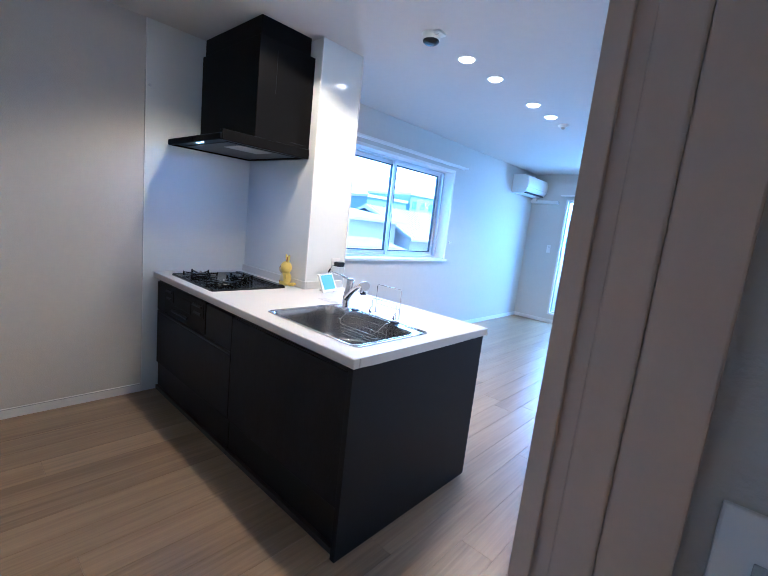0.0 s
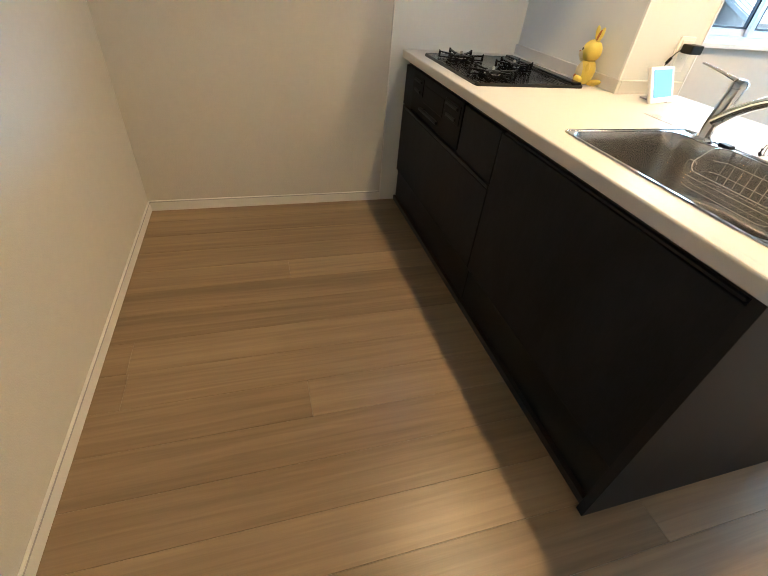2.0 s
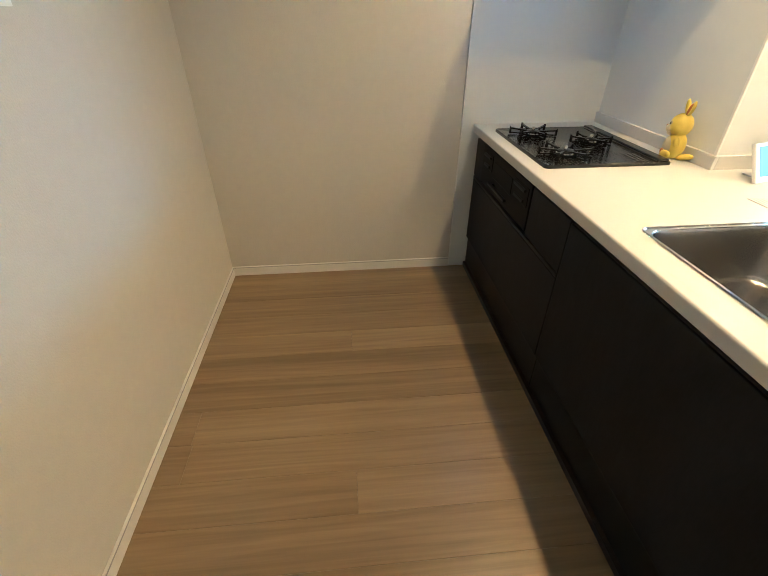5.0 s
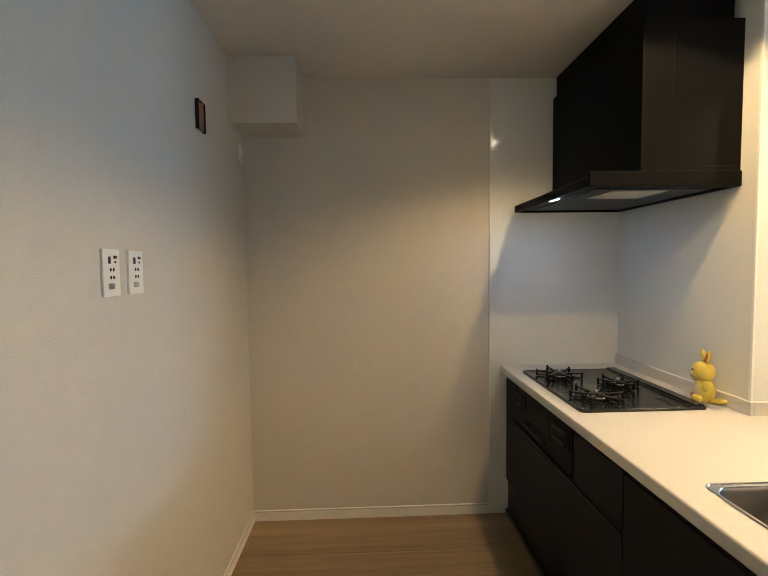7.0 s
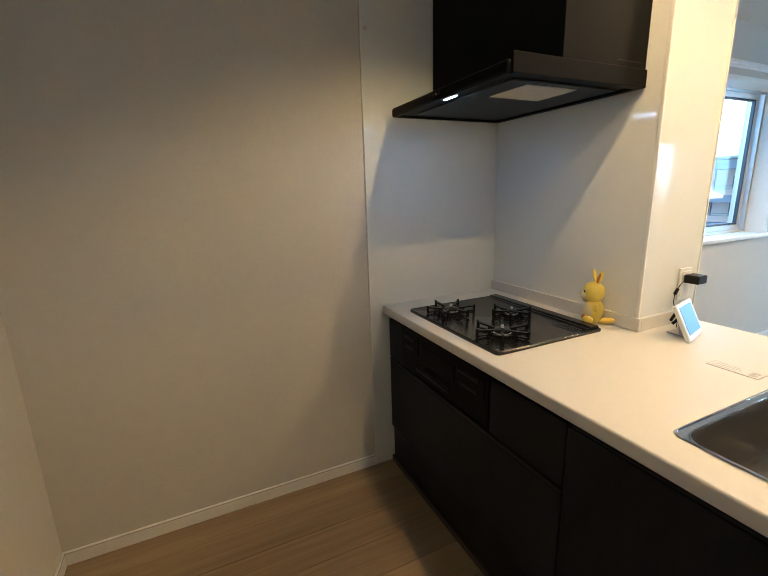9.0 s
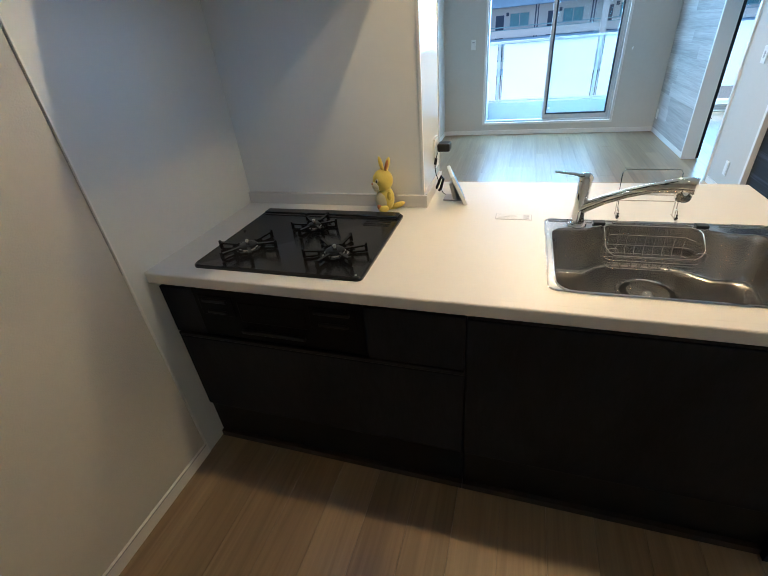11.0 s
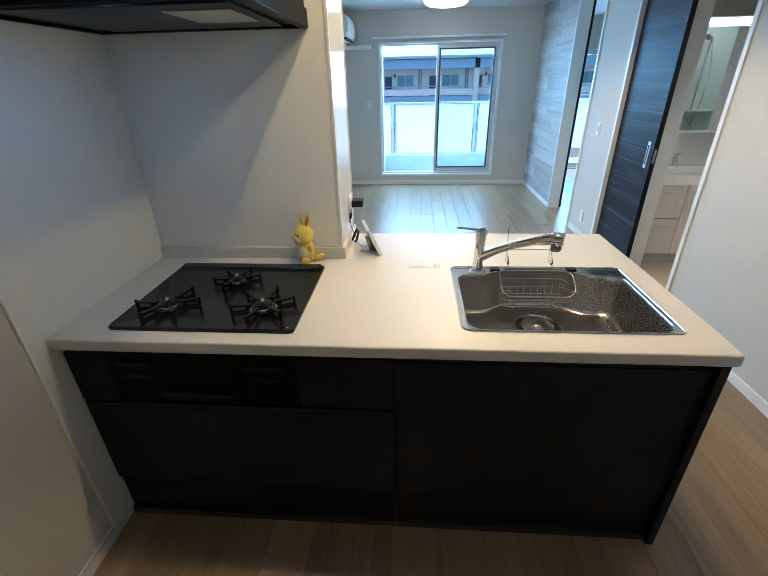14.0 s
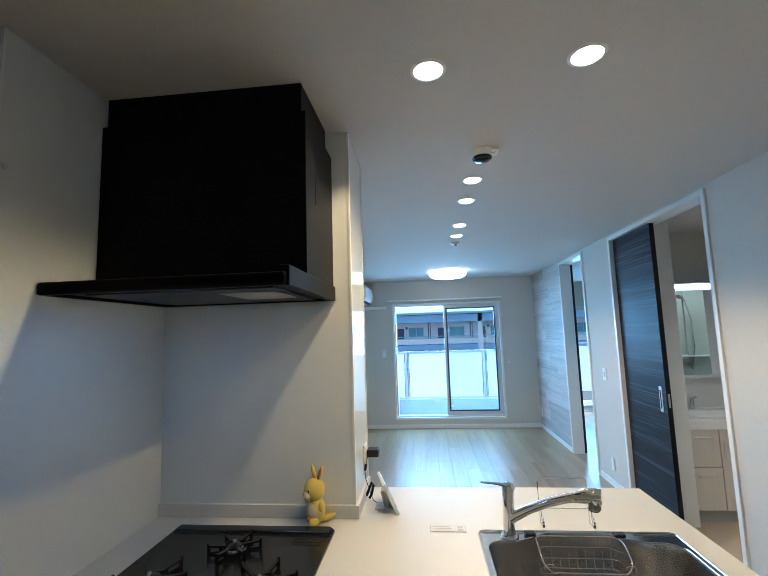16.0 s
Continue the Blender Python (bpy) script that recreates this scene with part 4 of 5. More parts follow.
hlo.matrix_world = pose(0.368, 0.115, 1.694, 0, 0, 0)

# ---- gas hob ----
hob = thing("gas_hob", (0.436, 0.315, TOP), "dark grey enamel gas hob with three burners", "gas hob")
HX0, HX1, HY0, HY1 = 0.140, 0.738, 0.060, 0.558
b = bmesh.new()
loft(b, [[(x, y, TOP) for x, y in rounded(HX0, HY0, HX1, HY1, 0.018)], [(x, y, TOP + 0.008) for x, y in rounded(HX0, HY0, HX1, HY1, 0.018)], [(x, y, TOP + 0.012) for x, y in rounded(HX0 + 0.004, HY0 + 0.004, HX1 - 0.004, HY1 - 0.004, 0.016)], [(x, y, TOP + 0.010) for x, y in rounded(HX0 + 0.012, HY0 + 0.012, HX1 - 0.012, HY1 - 0.012, 0.014)]], True, True)
part("top_plate", b, HOB_TOP, hob, smooth=True)
ve = bmesh.new()
bx(ve, HX0 + 0.010, 0.506, TOP + 0.009, HX1 - 0.012, 0.550, TOP + 0.020, 0.005, 3)
v = part("vent_cover", ve, HOB_TOP, hob)
part("vent_seam", box(HX0 + 0.016, 0.5045, TOP + 0.0095, HX1 - 0.018, 0.506, TOP + 0.013), BURNER, v)
deck = TOP + 0.010


def burner(cx, cy, r, R, turn=0.0):
    """A burner with its cap and sensor, inside a pan support of flat looped arms."""
    bu = part("burner", lathe(bmesh.new(), cx, cy, [(r + 0.018, deck), (r + 0.016, deck + 0.003), (r + 0.005, deck + 0.004), (r + 0.002, deck + 0.012), (r - 0.004, deck + 0.014), (0.0, deck + 0.014)], 36), WIRE, hob, "bright metal burner ring", smooth=True)
    part("burner_cap", lathe(bmesh.new(), cx, cy, [(r - 0.001, deck + 0.0130), (r - 0.002, deck + 0.019), (r - 0.008, deck + 0.022), (0.014, deck + 0.023), (0.0, deck + 0.023)], 36), IRON, bu, smooth=True)
    part("sensor", lathe(bmesh.new(), cx, cy, [(0.0070, deck + 0.023), (0.0070, deck + 0.033), (0.005, deck + 0.036), (0, deck + 0.037)], 16), WIRE, bu, smooth=True)
    rin = r + 0.020
    st = part("pan_support", lathe(bmesh.new(), cx, cy, [(rin - 0.004, deck + 0.004), (rin - 0.004, deck + 0.012), (rin + 0.004, deck + 0.012), (rin + 0.004, deck + 0.004)], 32), IRON, hob, "cast-iron pan support", smooth=True)
    W = 0.0052
    for k in range(6):
        m = Matrix.Translation((cx, cy, deck)) @ Matrix.Rotation(radians(60 * k + turn), 4, "Z")
        a = bmesh.new()
        bx(a, rin - 0.002, -W, 0.002, R, W, 0.008, 0.0012, 1, m)
        bx(a, R - 0.009, -W, 0.002, R, W, 0.026, 0.0015, 1, m)
        loft(a, [[m @ Vector((x, y, z)) for y, z in ((-W, lo), (W, lo), (W, lo + 0.006), (-W, lo + 0.006))] for x, lo in ((r + 0.002, 0.016), (rin + 0.008, 0.018), (R - 0.006, 0.022))], True, True)
        loft(a, [[m @ Vector((x, y, z)) for x, y in ((lo, -W * 0.8), (R, -W * 0.8), (R, W * 0.8), (lo, W * 0.8))] for z, lo in ((0.022, R - 0.011), (0.033, R - 0.004))], True, True)
        bx(a, rin - 0.004, -W * 0.8, 0.006, rin + 0.004, W * 0.8, 0.020, 0.0012, 1, m)
        part("arm", a, IRON, st)


burner(0.274, 0.196, 0.033, 0.106, 8.0)
burner(0.602, 0.196, 0.033, 0.106, 20.0)
burner(0.438, 0.388, 0.025, 0.086, 15.0)
for a, c, w in ((0.612, 0.470, 0.100), (0.612, 0.452, 0.045), (0.665, 0.452, 0.047), (0.612, 0.434, 0.072), (0.690, 0.434, 0.022)):
    part("marking", box(a, c, deck, a + w, c + 0.010, deck + 0.0008), BLACK, hob)
part("status_lamp", lathe(bmesh.new(), 0.716, 0.078, [(0.004, deck), (0.004, deck + 0.0015), (0, deck + 0.0016)], 12), CHROME, hob)

# ---- sink, tap, basket ----
sink = thing("sink", (1.58, 0.34, TOP), "brushed stainless steel sink set into the worktop", "sink")
N = 14


def subdivide(loop):
    out = []
    for k in range(len(loop)):
        a, c = Vector(loop[k]), Vector(loop[(k + 1) % len(loop)])
        m = 10 if k % (N + 1) == N else 1
        out += [tuple(a.lerp(c, i / m)) for i in range(m)]
    return out


def deep(inset, z, bulge, r):
    base = subdivide([(x, y, z) for x, y in rounded(1.269 + inset, 0.099 + inset, 1.882 - inset, 0.503 - inset * 0.6, r, N)])
    out = []
    for x, y, zz in base:
        k = max(0.0, 1 - ((x - 1.575) / 0.165) ** 6) if y > 0.3 else 0.0
        out.append((x, y + bulge * k * min(1.0, max(0.0, (y - 0.3) / 0.15)), zz))
    return out


b = bmesh.new()
walls = [deep(0.0, TOP + 0.0015, 0.062, 0.055), deep(0.003, TOP - 0.006, 0.062, 0.053), deep(0.006, TOP - 0.05, 0.066, 0.052), deep(0.009, TOP - 0.142, 0.072, 0.050)]
walls += [deep(0.009 + 0.022 * (1 - math.cos(radians(a))), TOP - 0.142 - 0.022 * math.sin(radians(a)), 0.074, 0.050) for a in (18, 36, 54, 72, 90)]
loft(b, walls + [deep(0.07, TOP - 0.1675, 0.05, 0.05), deep(0.13, TOP - 0.172, 0.02, 0.05)], False, True)
part("bowl", b, STEEL, sink, smooth=True)
b = bmesh.new()
inner = deep(0.0, TOP + 0.0015, 0.062, 0.055)
outer = []
cxm, cym, RR = (SX0 + SX1) / 2, (SY0 + SY1) / 2, 0.028


def beyond(x, y):
    qx, qy = abs(x - cxm) - (SX1 - SX0) / 2 + RR, abs(y - cym) - (SY1 - SY0) / 2 + RR
    return math.hypot(max(qx, 0), max(qy, 0)) + min(max(qx, qy), 0) > RR


for x, y, z in inner:
    lo, hi = 1.0, 3.0
    for _ in range(30):
        t = (lo + hi) / 2
        if beyond(cxm + (x - cxm) * t, cym + (y - cym) * t):
            hi = t
        else:
            lo = t
    outer.append((cxm + (x - cxm) * lo, cym + (y - cym) * lo))
loft(b, [inner, [(x, y, TOP + 0.002) for x, y in outer], [(x, y, TOP - 0.002) for x, y in outer]])
part("rim", b, RIM_STEEL, sink, smooth=False)
b = bmesh.new()
tube(b, [(x, y, TOP + 0.0025) for x, y in rounded(SX0 + 0.004, SY0 + 0.004, SX1 - 0.004, SY1 - 0.004, 0.025)], 0.0024, 6, closed=True)
part("rim_bead", b, CHROME, sink, smooth=True)
part("bowl_bead", tube(bmesh.new(), deep(-0.002, TOP + 0.0028, 0.062, 0.056), 0.0022, 6, closed=True), CHROME, sink, "bright rolled edge of the bowl", smooth=True)
part("drain_ring", lathe(bmesh.new(), 1.575, 0.405, [(0.094, TOP - 0.1715), (0.092, TOP - 0.1665), (0.082, TOP - 0.1660), (0.078, TOP - 0.1740)], 40), CHROME, sink, smooth=True)
part("drain_shadow", lathe(bmesh.new(), 1.575, 0.405, [(0.080, TOP - 0.1705), (0, TOP - 0.1705)], 40), BLACK, sink)
part("drain_cover", lathe(bmesh.new(), 1.575, 0.405, [(0.062, TOP - 0.1700), (0.061, TOP - 0.1645), (0.056, TOP - 0.1630), (0.050, TOP - 0.1645), (0.018, TOP - 0.1650), (0.012, TOP - 0.1610), (0, TOP - 0.1600)], 40), STEEL, sink, smooth=True)
for a, c in ((1.262, 1.400), (1.765, 1.898)):
    part("ledge_rib", box(a, 0.556, TOP + 0.001, c, 0.560, TOP + 0.005, 0.001), CHROME, sink)

tap = thing("mixer_tap", (1.349, 0.530, TOP), "chrome single-lever kitchen mixer tap", "tap")
part("base_ring", lathe(bmesh.new(), 1.349, 0.530, [(0.031, TOP + 0.002), (0.031, TOP + 0.008), (0.027, TOP + 0.013), (0.0, TOP + 0.013)], 32), CHROME, tap, smooth=True)
part("column", tube(bmesh.new(), [(1.349, 0.530, TOP + 0.01), (1.350, 0.533, 0.90), (1.353, 0.538, 0.945), (1.356, 0.544, 0.99), (1.357, 0.546, 1.004)], [0.0215, 0.0195, 0.0195, 0.021, 0.018], 28), CHROME, tap, smooth=True)
lv = part("lever", tube(bmesh.new(), [(1.365, 0.550, 1.002), (1.345, 0.538, 1.018), (1.310, 0.520, 1.030), (1.258, 0.493, 1.044)], [0.012, 0.0065, 0.0045, 0.003], 14), CHROME, tap, smooth=True)
part("lever_cap", lathe(bmesh.new(), 1.357, 0.546, [(0.0225, 1.000), (0.022, 1.012), (0.014, 1.022), (0, 1.024)], 28), CHROME, tap, smooth=True)
part("spout", tube(bmesh.new(), [(1.350, 0.534, 0.905), (1.375, 0.524, 0.925), (1.415, 0.505, 0.953), (1.470, 0.478, 0.985), (1.520, 0.453, 1.008), (1.560, 0.433, 1.021)], [0.018, 0.017, 0.015, 0.0145, 0.015, 0.0165], 20), CHROME, tap, smooth=True)
h = part("spray_head", tube(bmesh.new(), [(1.552, 0.437, 1.019), (1.578, 0.424, 1.027), (1.604, 0.411, 1.031), (1.616, 0.405, 1.031), (1.6165, 0.4047, 1.031)], [0.0185, 0.0225, 0.0235, 0.0225, 0.004], 24), CHROME, tap, smooth=True)
part("nozzle", tube(bmesh.new(), [(1.594, 0.416, 1.026), (1.594, 0.416, 0.996), (1.594, 0.416, 0.990)], [0.022, 0.0215, 0.019], 24), CHROME, h, smooth=True)
part("aerator", tube(bmesh.new(), [(1.594, 0.416, 0.991), (1.594, 0.416, 0.986)], 0.0155, 16), BLACK, h)

bk = thing("sink_basket", (1.58, 0.47, 0.757), "stainless wire basket hooked in the sink", "wire basket")
X0, X1, Y0, Y1, ZB, ZT = 1.430, 1.702, 0.415, 0.532, 0.757, TOP + 0.006
ZF = 0.802
drop = lambda y: ZF + (ZT - ZF) * min(1.0, max(0.0, (y - Y0) / 0.07)) ** 0.7
rim_pts = [(x, y, drop(y)) for x, y, z in subdivide([(x, y, 0) for x, y in rounded(X0, Y0, X1, Y1, 0.03, N)])]
part("top_wire", tube(bmesh.new(), rim_pts, 0.0019, 6, closed=True), WIRE, bk, smooth=True)
part("middle_wire", tube(bmesh.new(), [(x, y, 0.786) for x, y, z in rim_pts], 0.0014, 6, closed=True), WIRE, bk, smooth=True)
part("back_wire", tube(bmesh.new(), [(X0 + 0.004, Y1 - 0.03, 0.822), (X0 + 0.03, Y1, 0.822), (X1 - 0.03, Y1, 0.822), (X1 - 0.004, Y1 - 0.03, 0.822)], 0.0014, 6), WIRE, bk, smooth=True)
part("bottom_wire", tube(bmesh.new(), [(x * 0.96 + 1.57 * 0.04, y * 0.94 + 0.4735 * 0.06, ZB) for x, y, z in rim_pts], 0.0017, 6, closed=True), WIRE, bk, smooth=True)
for k in range(9):
    xx = X0 + 0.026 + k * (X1 - X0 - 0.052) / 8
    part("upright_wire", tube(bmesh.new(), [(xx, Y0, ZF), (xx, Y0 + 0.003, ZB + 0.012), (xx, Y0 + 0.012, ZB), (xx, Y1 - 0.012, ZB), (xx, Y1 - 0.003, ZB + 0.012), (xx, Y1, ZT)], 0.0019, 6), WIRE, bk, smooth=True)
for xx in (X0, X1):
    for yy in (Y0 + 0.035, Y1 - 0.035):
        part("side_wire", tube(bmesh.new(), [(xx, yy, drop(yy)), (xx * 0.96 + 1.57 * 0.04, yy, ZB)], 0.0013, 6), WIRE, bk, smooth=True)
for k in range(2):
    part("floor_wire", tube(bmesh.new(), [(X0 + 0.008, Y0 + 0.04 + 0.04 * k, ZB), (X1 - 0.008, Y0 + 0.04 + 0.04 * k, ZB)], 0.0013, 6), WIRE, bk, smooth=True)
for xx in (X0 - 0.01, X1 + 0.01):
    part("hook_pad", box(xx - 0.018, 0.528, TOP + 0.003, xx + 0.018, 0.556, TOP + 0.014, 0.003), BLACK, bk, "black rubber hook pad")
for xx in (X0 + 0.018, X1 - 0.018):
    part("handle_wire", tube(bmesh.new(), [(xx - 0.016, Y0 - 0.003, ZF), (xx - 0.015, Y0 - 0.009, ZF + 0.022), (xx - 0.009, Y0 - 0.010, ZF + 0.029), (xx + 0.009, Y0 - 0.010, ZF + 0.029), (xx + 0.015, Y0 - 0.009, ZF + 0.022), (xx + 0.016, Y0 - 0.003, ZF)], 0.0015, 6), WIRE, bk, smooth=True)

rk = thing("wire_stand", (1.565, 0.63, TOP), "chrome wire stand for a cutting board", "wire stand")
for yy, dz in ((0.640, 0.0), (0.612, -0.075)):
    zt = 1.008 + dz
    part("frame_wire", tube(bmesh.new(), [(1.482, yy, TOP + 0.003), (1.479, yy, zt - 0.01), (1.486, yy, zt), (1.645, yy, zt), (1.652, yy, zt - 0.01), (1.655, yy, TOP + 0.003)], 0.0019, 6), WIRE, rk, smooth=True)
for xx in (1.482, 1.655):
    part("foot_wire", tube(bmesh.new(), [(xx, 0.648, TOP + 0.003), (xx, 0.600, TOP + 0.003), (xx, 0.594, TOP + 0.016), (xx, 0.600, TOP + 0.034), (xx, 0.612, TOP + 0.036)], 0.0019, 6), WIRE, rk, smooth=True)
    part("rubber_foot", tube(bmesh.new(), [(xx, 0.600, TOP + 0.0045), (xx, 0.592, TOP + 0.012), (xx, 0.594, TOP + 0.024)], 0.0042, 8), BLACK, rk, smooth=True)
part("cross_wire", tube(bmesh.new(), [(1.482, 0.640, TOP + 0.052), (1.655, 0.640, TOP + 0.052)], 0.0017, 6), WIRE, rk, smooth=True)

lb = thing("worktop_label", (1.145, 0.583, TOP), "small white paper notice with grey print on the worktop", "label")
part("sheet", box(1.080, 0.560, TOP + 0.0003, 1.207, 0.612, TOP + 0.0012), FILTER, lb)
part("paper", box(1.083, 0.563, TOP + 0.0012, 1.204, 0.609, TOP + 0.0018), WORKTOP, lb)
for k in range(3):
    part("print_bar", box(1.090, 0.571 + 0.013 * k, TOP + 0.0018, 1.150 + 0.006 * (k % 2), 0.5735 + 0.013 * k, TOP + 0.0022), FILTER, lb)
for k in range(2):
    part("stamp", box(1.178, 0.570 + 0.019 * k, TOP + 0.0018, 1.198, 0.584 + 0.019 * k, TOP + 0.0022), GREY_PLASTIC, lb)

# ---- things on the counter ----
fig = bmesh.new()


def ball(c, r, mat_index=0, turn=None):
    t = bmesh.new()
    bmesh.ops.create_uvsphere(t, u_segments=20, v_segments=12, radius=1.0)
    m = Matrix.Translation(c) @ (turn or Matrix.Identity(4)) @ Matrix.Diagonal((*r, 1))
    for f in t.faces:
        f.material_index = mat_index
    join(fig, t, m)


FX, FY = 0.650, 0.612
ball((FX, FY, TOP + 0.050), (0.037, 0.033, 0.052))
ball((FX - 0.010, FY - 0.006, TOP + 0.047), (0.031, 0.029, 0.042), 1)
ball((FX - 0.004, FY, TOP + 0.124), (0.040, 0.036, 0.043))
ball((FX - 0.032, FY - 0.012, TOP + 0.110), (0.017, 0.018, 0.017), 1)
ball((FX - 0.030, FY - 0.006, TOP + 0.094), (0.014, 0.015, 0.012), 1)
ball((FX - 0.047, FY - 0.013, TOP + 0.118), (0.004, 0.005, 0.004), 2)
ball((FX - 0.0275, FY - 0.0245, TOP + 0.130), (0.008, 0.006, 0.009), 1)
ball((FX - 0.0305, FY - 0.0290, TOP + 0.130), (0.003, 0.003, 0.005), 3)
ball((FX - 0.006, FY + 0.004, TOP + 0.186), (0.008, 0.011, 0.030), 0, pose(0, 0, 0, 0, -12, 0))
ball((FX + 0.016, FY - 0.010, TOP + 0.184), (0.009, 0.011, 0.030), 0, pose(0, 0, 0, 8, 16, 0))
ball((FX + 0.013, FY - 0.016, TOP + 0.184), (0.006, 0.008, 0.022), 2, pose(0, 0, 0, 8, 16, 0))
ball((FX + 0.014, FY - 0.026, TOP + 0.065), (0.011, 0.010, 0.022), 0, pose(0, 0, 0, 14, 0, 0))
ball((FX - 0.012, FY - 0.028, TOP + 0.018), (0.020, 0.014, 0.017))
ball((FX - 0.026, FY - 0.022, TOP + 0.026), (0.011, 0.012, 0.013), 2)
ball((FX - 0.012, FY + 0.022, TOP + 0.018), (0.020, 0.012, 0.017))
ball((FX + 0.046, FY + 0.004, TOP + 0.014), (0.034, 0.011, 0.012), 0, pose(0, 0, 0, 0, -14, 0))
bmesh.ops.rotate(fig, verts=fig.verts[:], cent=(FX, FY, TOP), matrix=Matrix.Rotation(radians(24), 3, "Z"))
fo = solid("animal_figurine", fig, YELLOW, "yellow vinyl rabbit figurine on the worktop", "figurine", base=(FX, FY, TOP), smooth=True)
for mm in (shade("pale_vinyl", (0.62, 0.55, 0.36), 0.5, vary=0.08, scale=20.0), shade("orange_paint", (0.42, 0.15, 0.03), 0.5, vary=0.15, scale=20.0), BLACK):
    fo.data.materials.append(mm)

tb = thing("smart_display", (0.92, 0.77, TOP), "white tilted control display with a blue screen", "display")
tilt = Matrix.Translation((0.945, 0.770, TOP + 0.001)) @ pose(0, 0, 0, 0, 0, 15) @ pose(0, 0, 0, 0, -25, 0)
part("case", box(-0.014, -0.080, 0.002, 0.0, 0.080, 0.132, 0.004, 3, m=tilt), WHITE_PLASTIC, tb)
part("screen", box(-0.001, -0.062, 0.022, 0.0012, 0.062, 0.120, m=tilt), SCREEN, tb, "lit blue screen")
part("foot", box(0.860, 0.735, TOP, 0.935, 0.805, TOP + 0.006, 0.002), GREY_PLASTIC, tb)
part("strut", box(-0.030, -0.03, 0.0, -0.013, 0.03, 0.075, 0.003, m=Matrix.Translation((0.930, 0.770, TOP + 0.004)) @ pose(0, 0, 0, 0, -14, 0)), GREY_PLASTIC, tb)

wall_plate("counter_socket", (0.795, 0.915, 1.0), "+x", 0.075, 0.125, "white socket plate on the side of the wall stub", [("cover", 0, 0, 0.05, 0.1, WHITE_PLASTIC), ("socket_slot", -0.006, -0.012, 0.003, 0.009, BLACK), ("socket_slot", 0.006, -0.012, 0.003, 0.009, BLACK)], "socket")
ad = thing("power_adapter", (0.831, 0.915, 1.02), "black power adapter plugged into the wall, with its cable", "power adapter")
part("body", box(0.8085, 0.890, 1.008, 0.861, 0.948, 1.040, 0.005, 3), BLACK, ad)
part("pins", bx(box(0.796, 0.905, 1.018, 0.8085, 0.908, 1.028), 0.796, 0.928, 1.018, 0.8085, 0.931, 1.028), CHROME, ad)
cable = [(0.815, 0.890, 1.018), (0.812, 0.872, 1.005), (0.808, 0.862, 0.985), (0.806, 0.852, 0.962), (0.808, 0.848, 0.935), (0.815, 0.855, 0.905), (0.822, 0.862, 0.885), (0.832, 0.845, 0.862), (0.845, 0.82, 0.8535), (0.862, 0.80, 0.8535)]
part("cable", tube(bmesh.new(), cable, 0.0016, 6), BLACK, ad, smooth=True)
part("ferrite", tube(bmesh.new(), [(0.8085, 0.864, 0.988), (0.806, 0.852, 0.966)], 0.006, 10), BLACK, ad)
part("tied_cable", tube(bmesh.new(), [(0.812, 0.838, 0.866), (0.826, 0.842, 0.900), (0.834, 0.850, 0.918), (0.842, 0.846, 0.908), (0.834, 0.836, 0.872), (0.824, 0.832, 0.858)], 0.0058, 8), BLACK, ad, smooth=True)

# ---- washroom seen through the opening ----
sd1 = thing("sliding_door", (2.93, 2.66, 0), "dark striped wood sliding door, half open", "door")
part("leaf", box(2.890, 2.385, 0.008, 2.925, 3.012, 2.36, 0.0015), DARK_DOOR, sd1)
part("edge_strip", box(2.8895, 2.3825, 0.008, 2.9255, 2.3855, 2.36), BLACK, sd1)
hd = part("handle", box(2.8865, 2.438, 0.885, 2.892, 2.473, 1.078, 0.002), SILVER, sd1, "brushed metal flush handle")
part("recess", box(2.8857, 2.447, 0.91, 2.888, 2.464, 1.053, 0.001), BLACK, hd)
part("edge_pull", box(2.900, 2.3816, 0.93, 2.916, 2.385, 1.03, 0.001), GREY_PLASTIC, sd1)
sd2 = thing("sliding_door", (3.0, 4.87, 0), "dark wood sliding door, fully open, along the bedroom wall", "door")
part("leaf", box(2.990, 4.482, 0.008, 3.022, 5.26, 2.36, 0.0015), DARK_DOOR, sd2)
part("edge_strip", box(2.9895, 4.479, 0.008, 3.0225, 4.4825, 2.36), BLACK, sd2)

VX0, VX1, VY = 3.14, 3.92, 2.60
va = thing("washstand", ((VX0 + VX1) / 2, 2.85, 0), "pale wood-front washstand with a white basin", "washstand")
part("carcass", box(VX0, VY + 0.02, 0.1, VX1, 3.10, 0.72), VANITY, va)
part("plinth", box(VX0, VY + 0.05, 0.0, VX1, VY + 0.07, 0.1), GREY_PLASTIC, va)
for z0, z1 in ((0.105, 0.425), (0.432, 0.720)):
    dr = part("drawer", box(VX0 + 0.002, VY, z0, VX0 + 0.225, VY + 0.02, z1, 0.002), VANITY, va)
    part("handle", box(VX0 + 0.04, VY - 0.02, z1 - 0.07, VX0 + 0.165, VY - 0.008, z1 - 0.055, 0.004), SILVER, dr)
for a in (VX0 + 0.230, VX0 + 0.51):
    dr = part("cabinet_door", box(a, VY, 0.105, a + 0.275, VY + 0.02, 0.720, 0.002), VANITY, va)
    part("handle", box(a + 0.02, VY - 0.02, 0.5, a + 0.032, VY - 0.008, 0.63, 0.004), SILVER, dr)
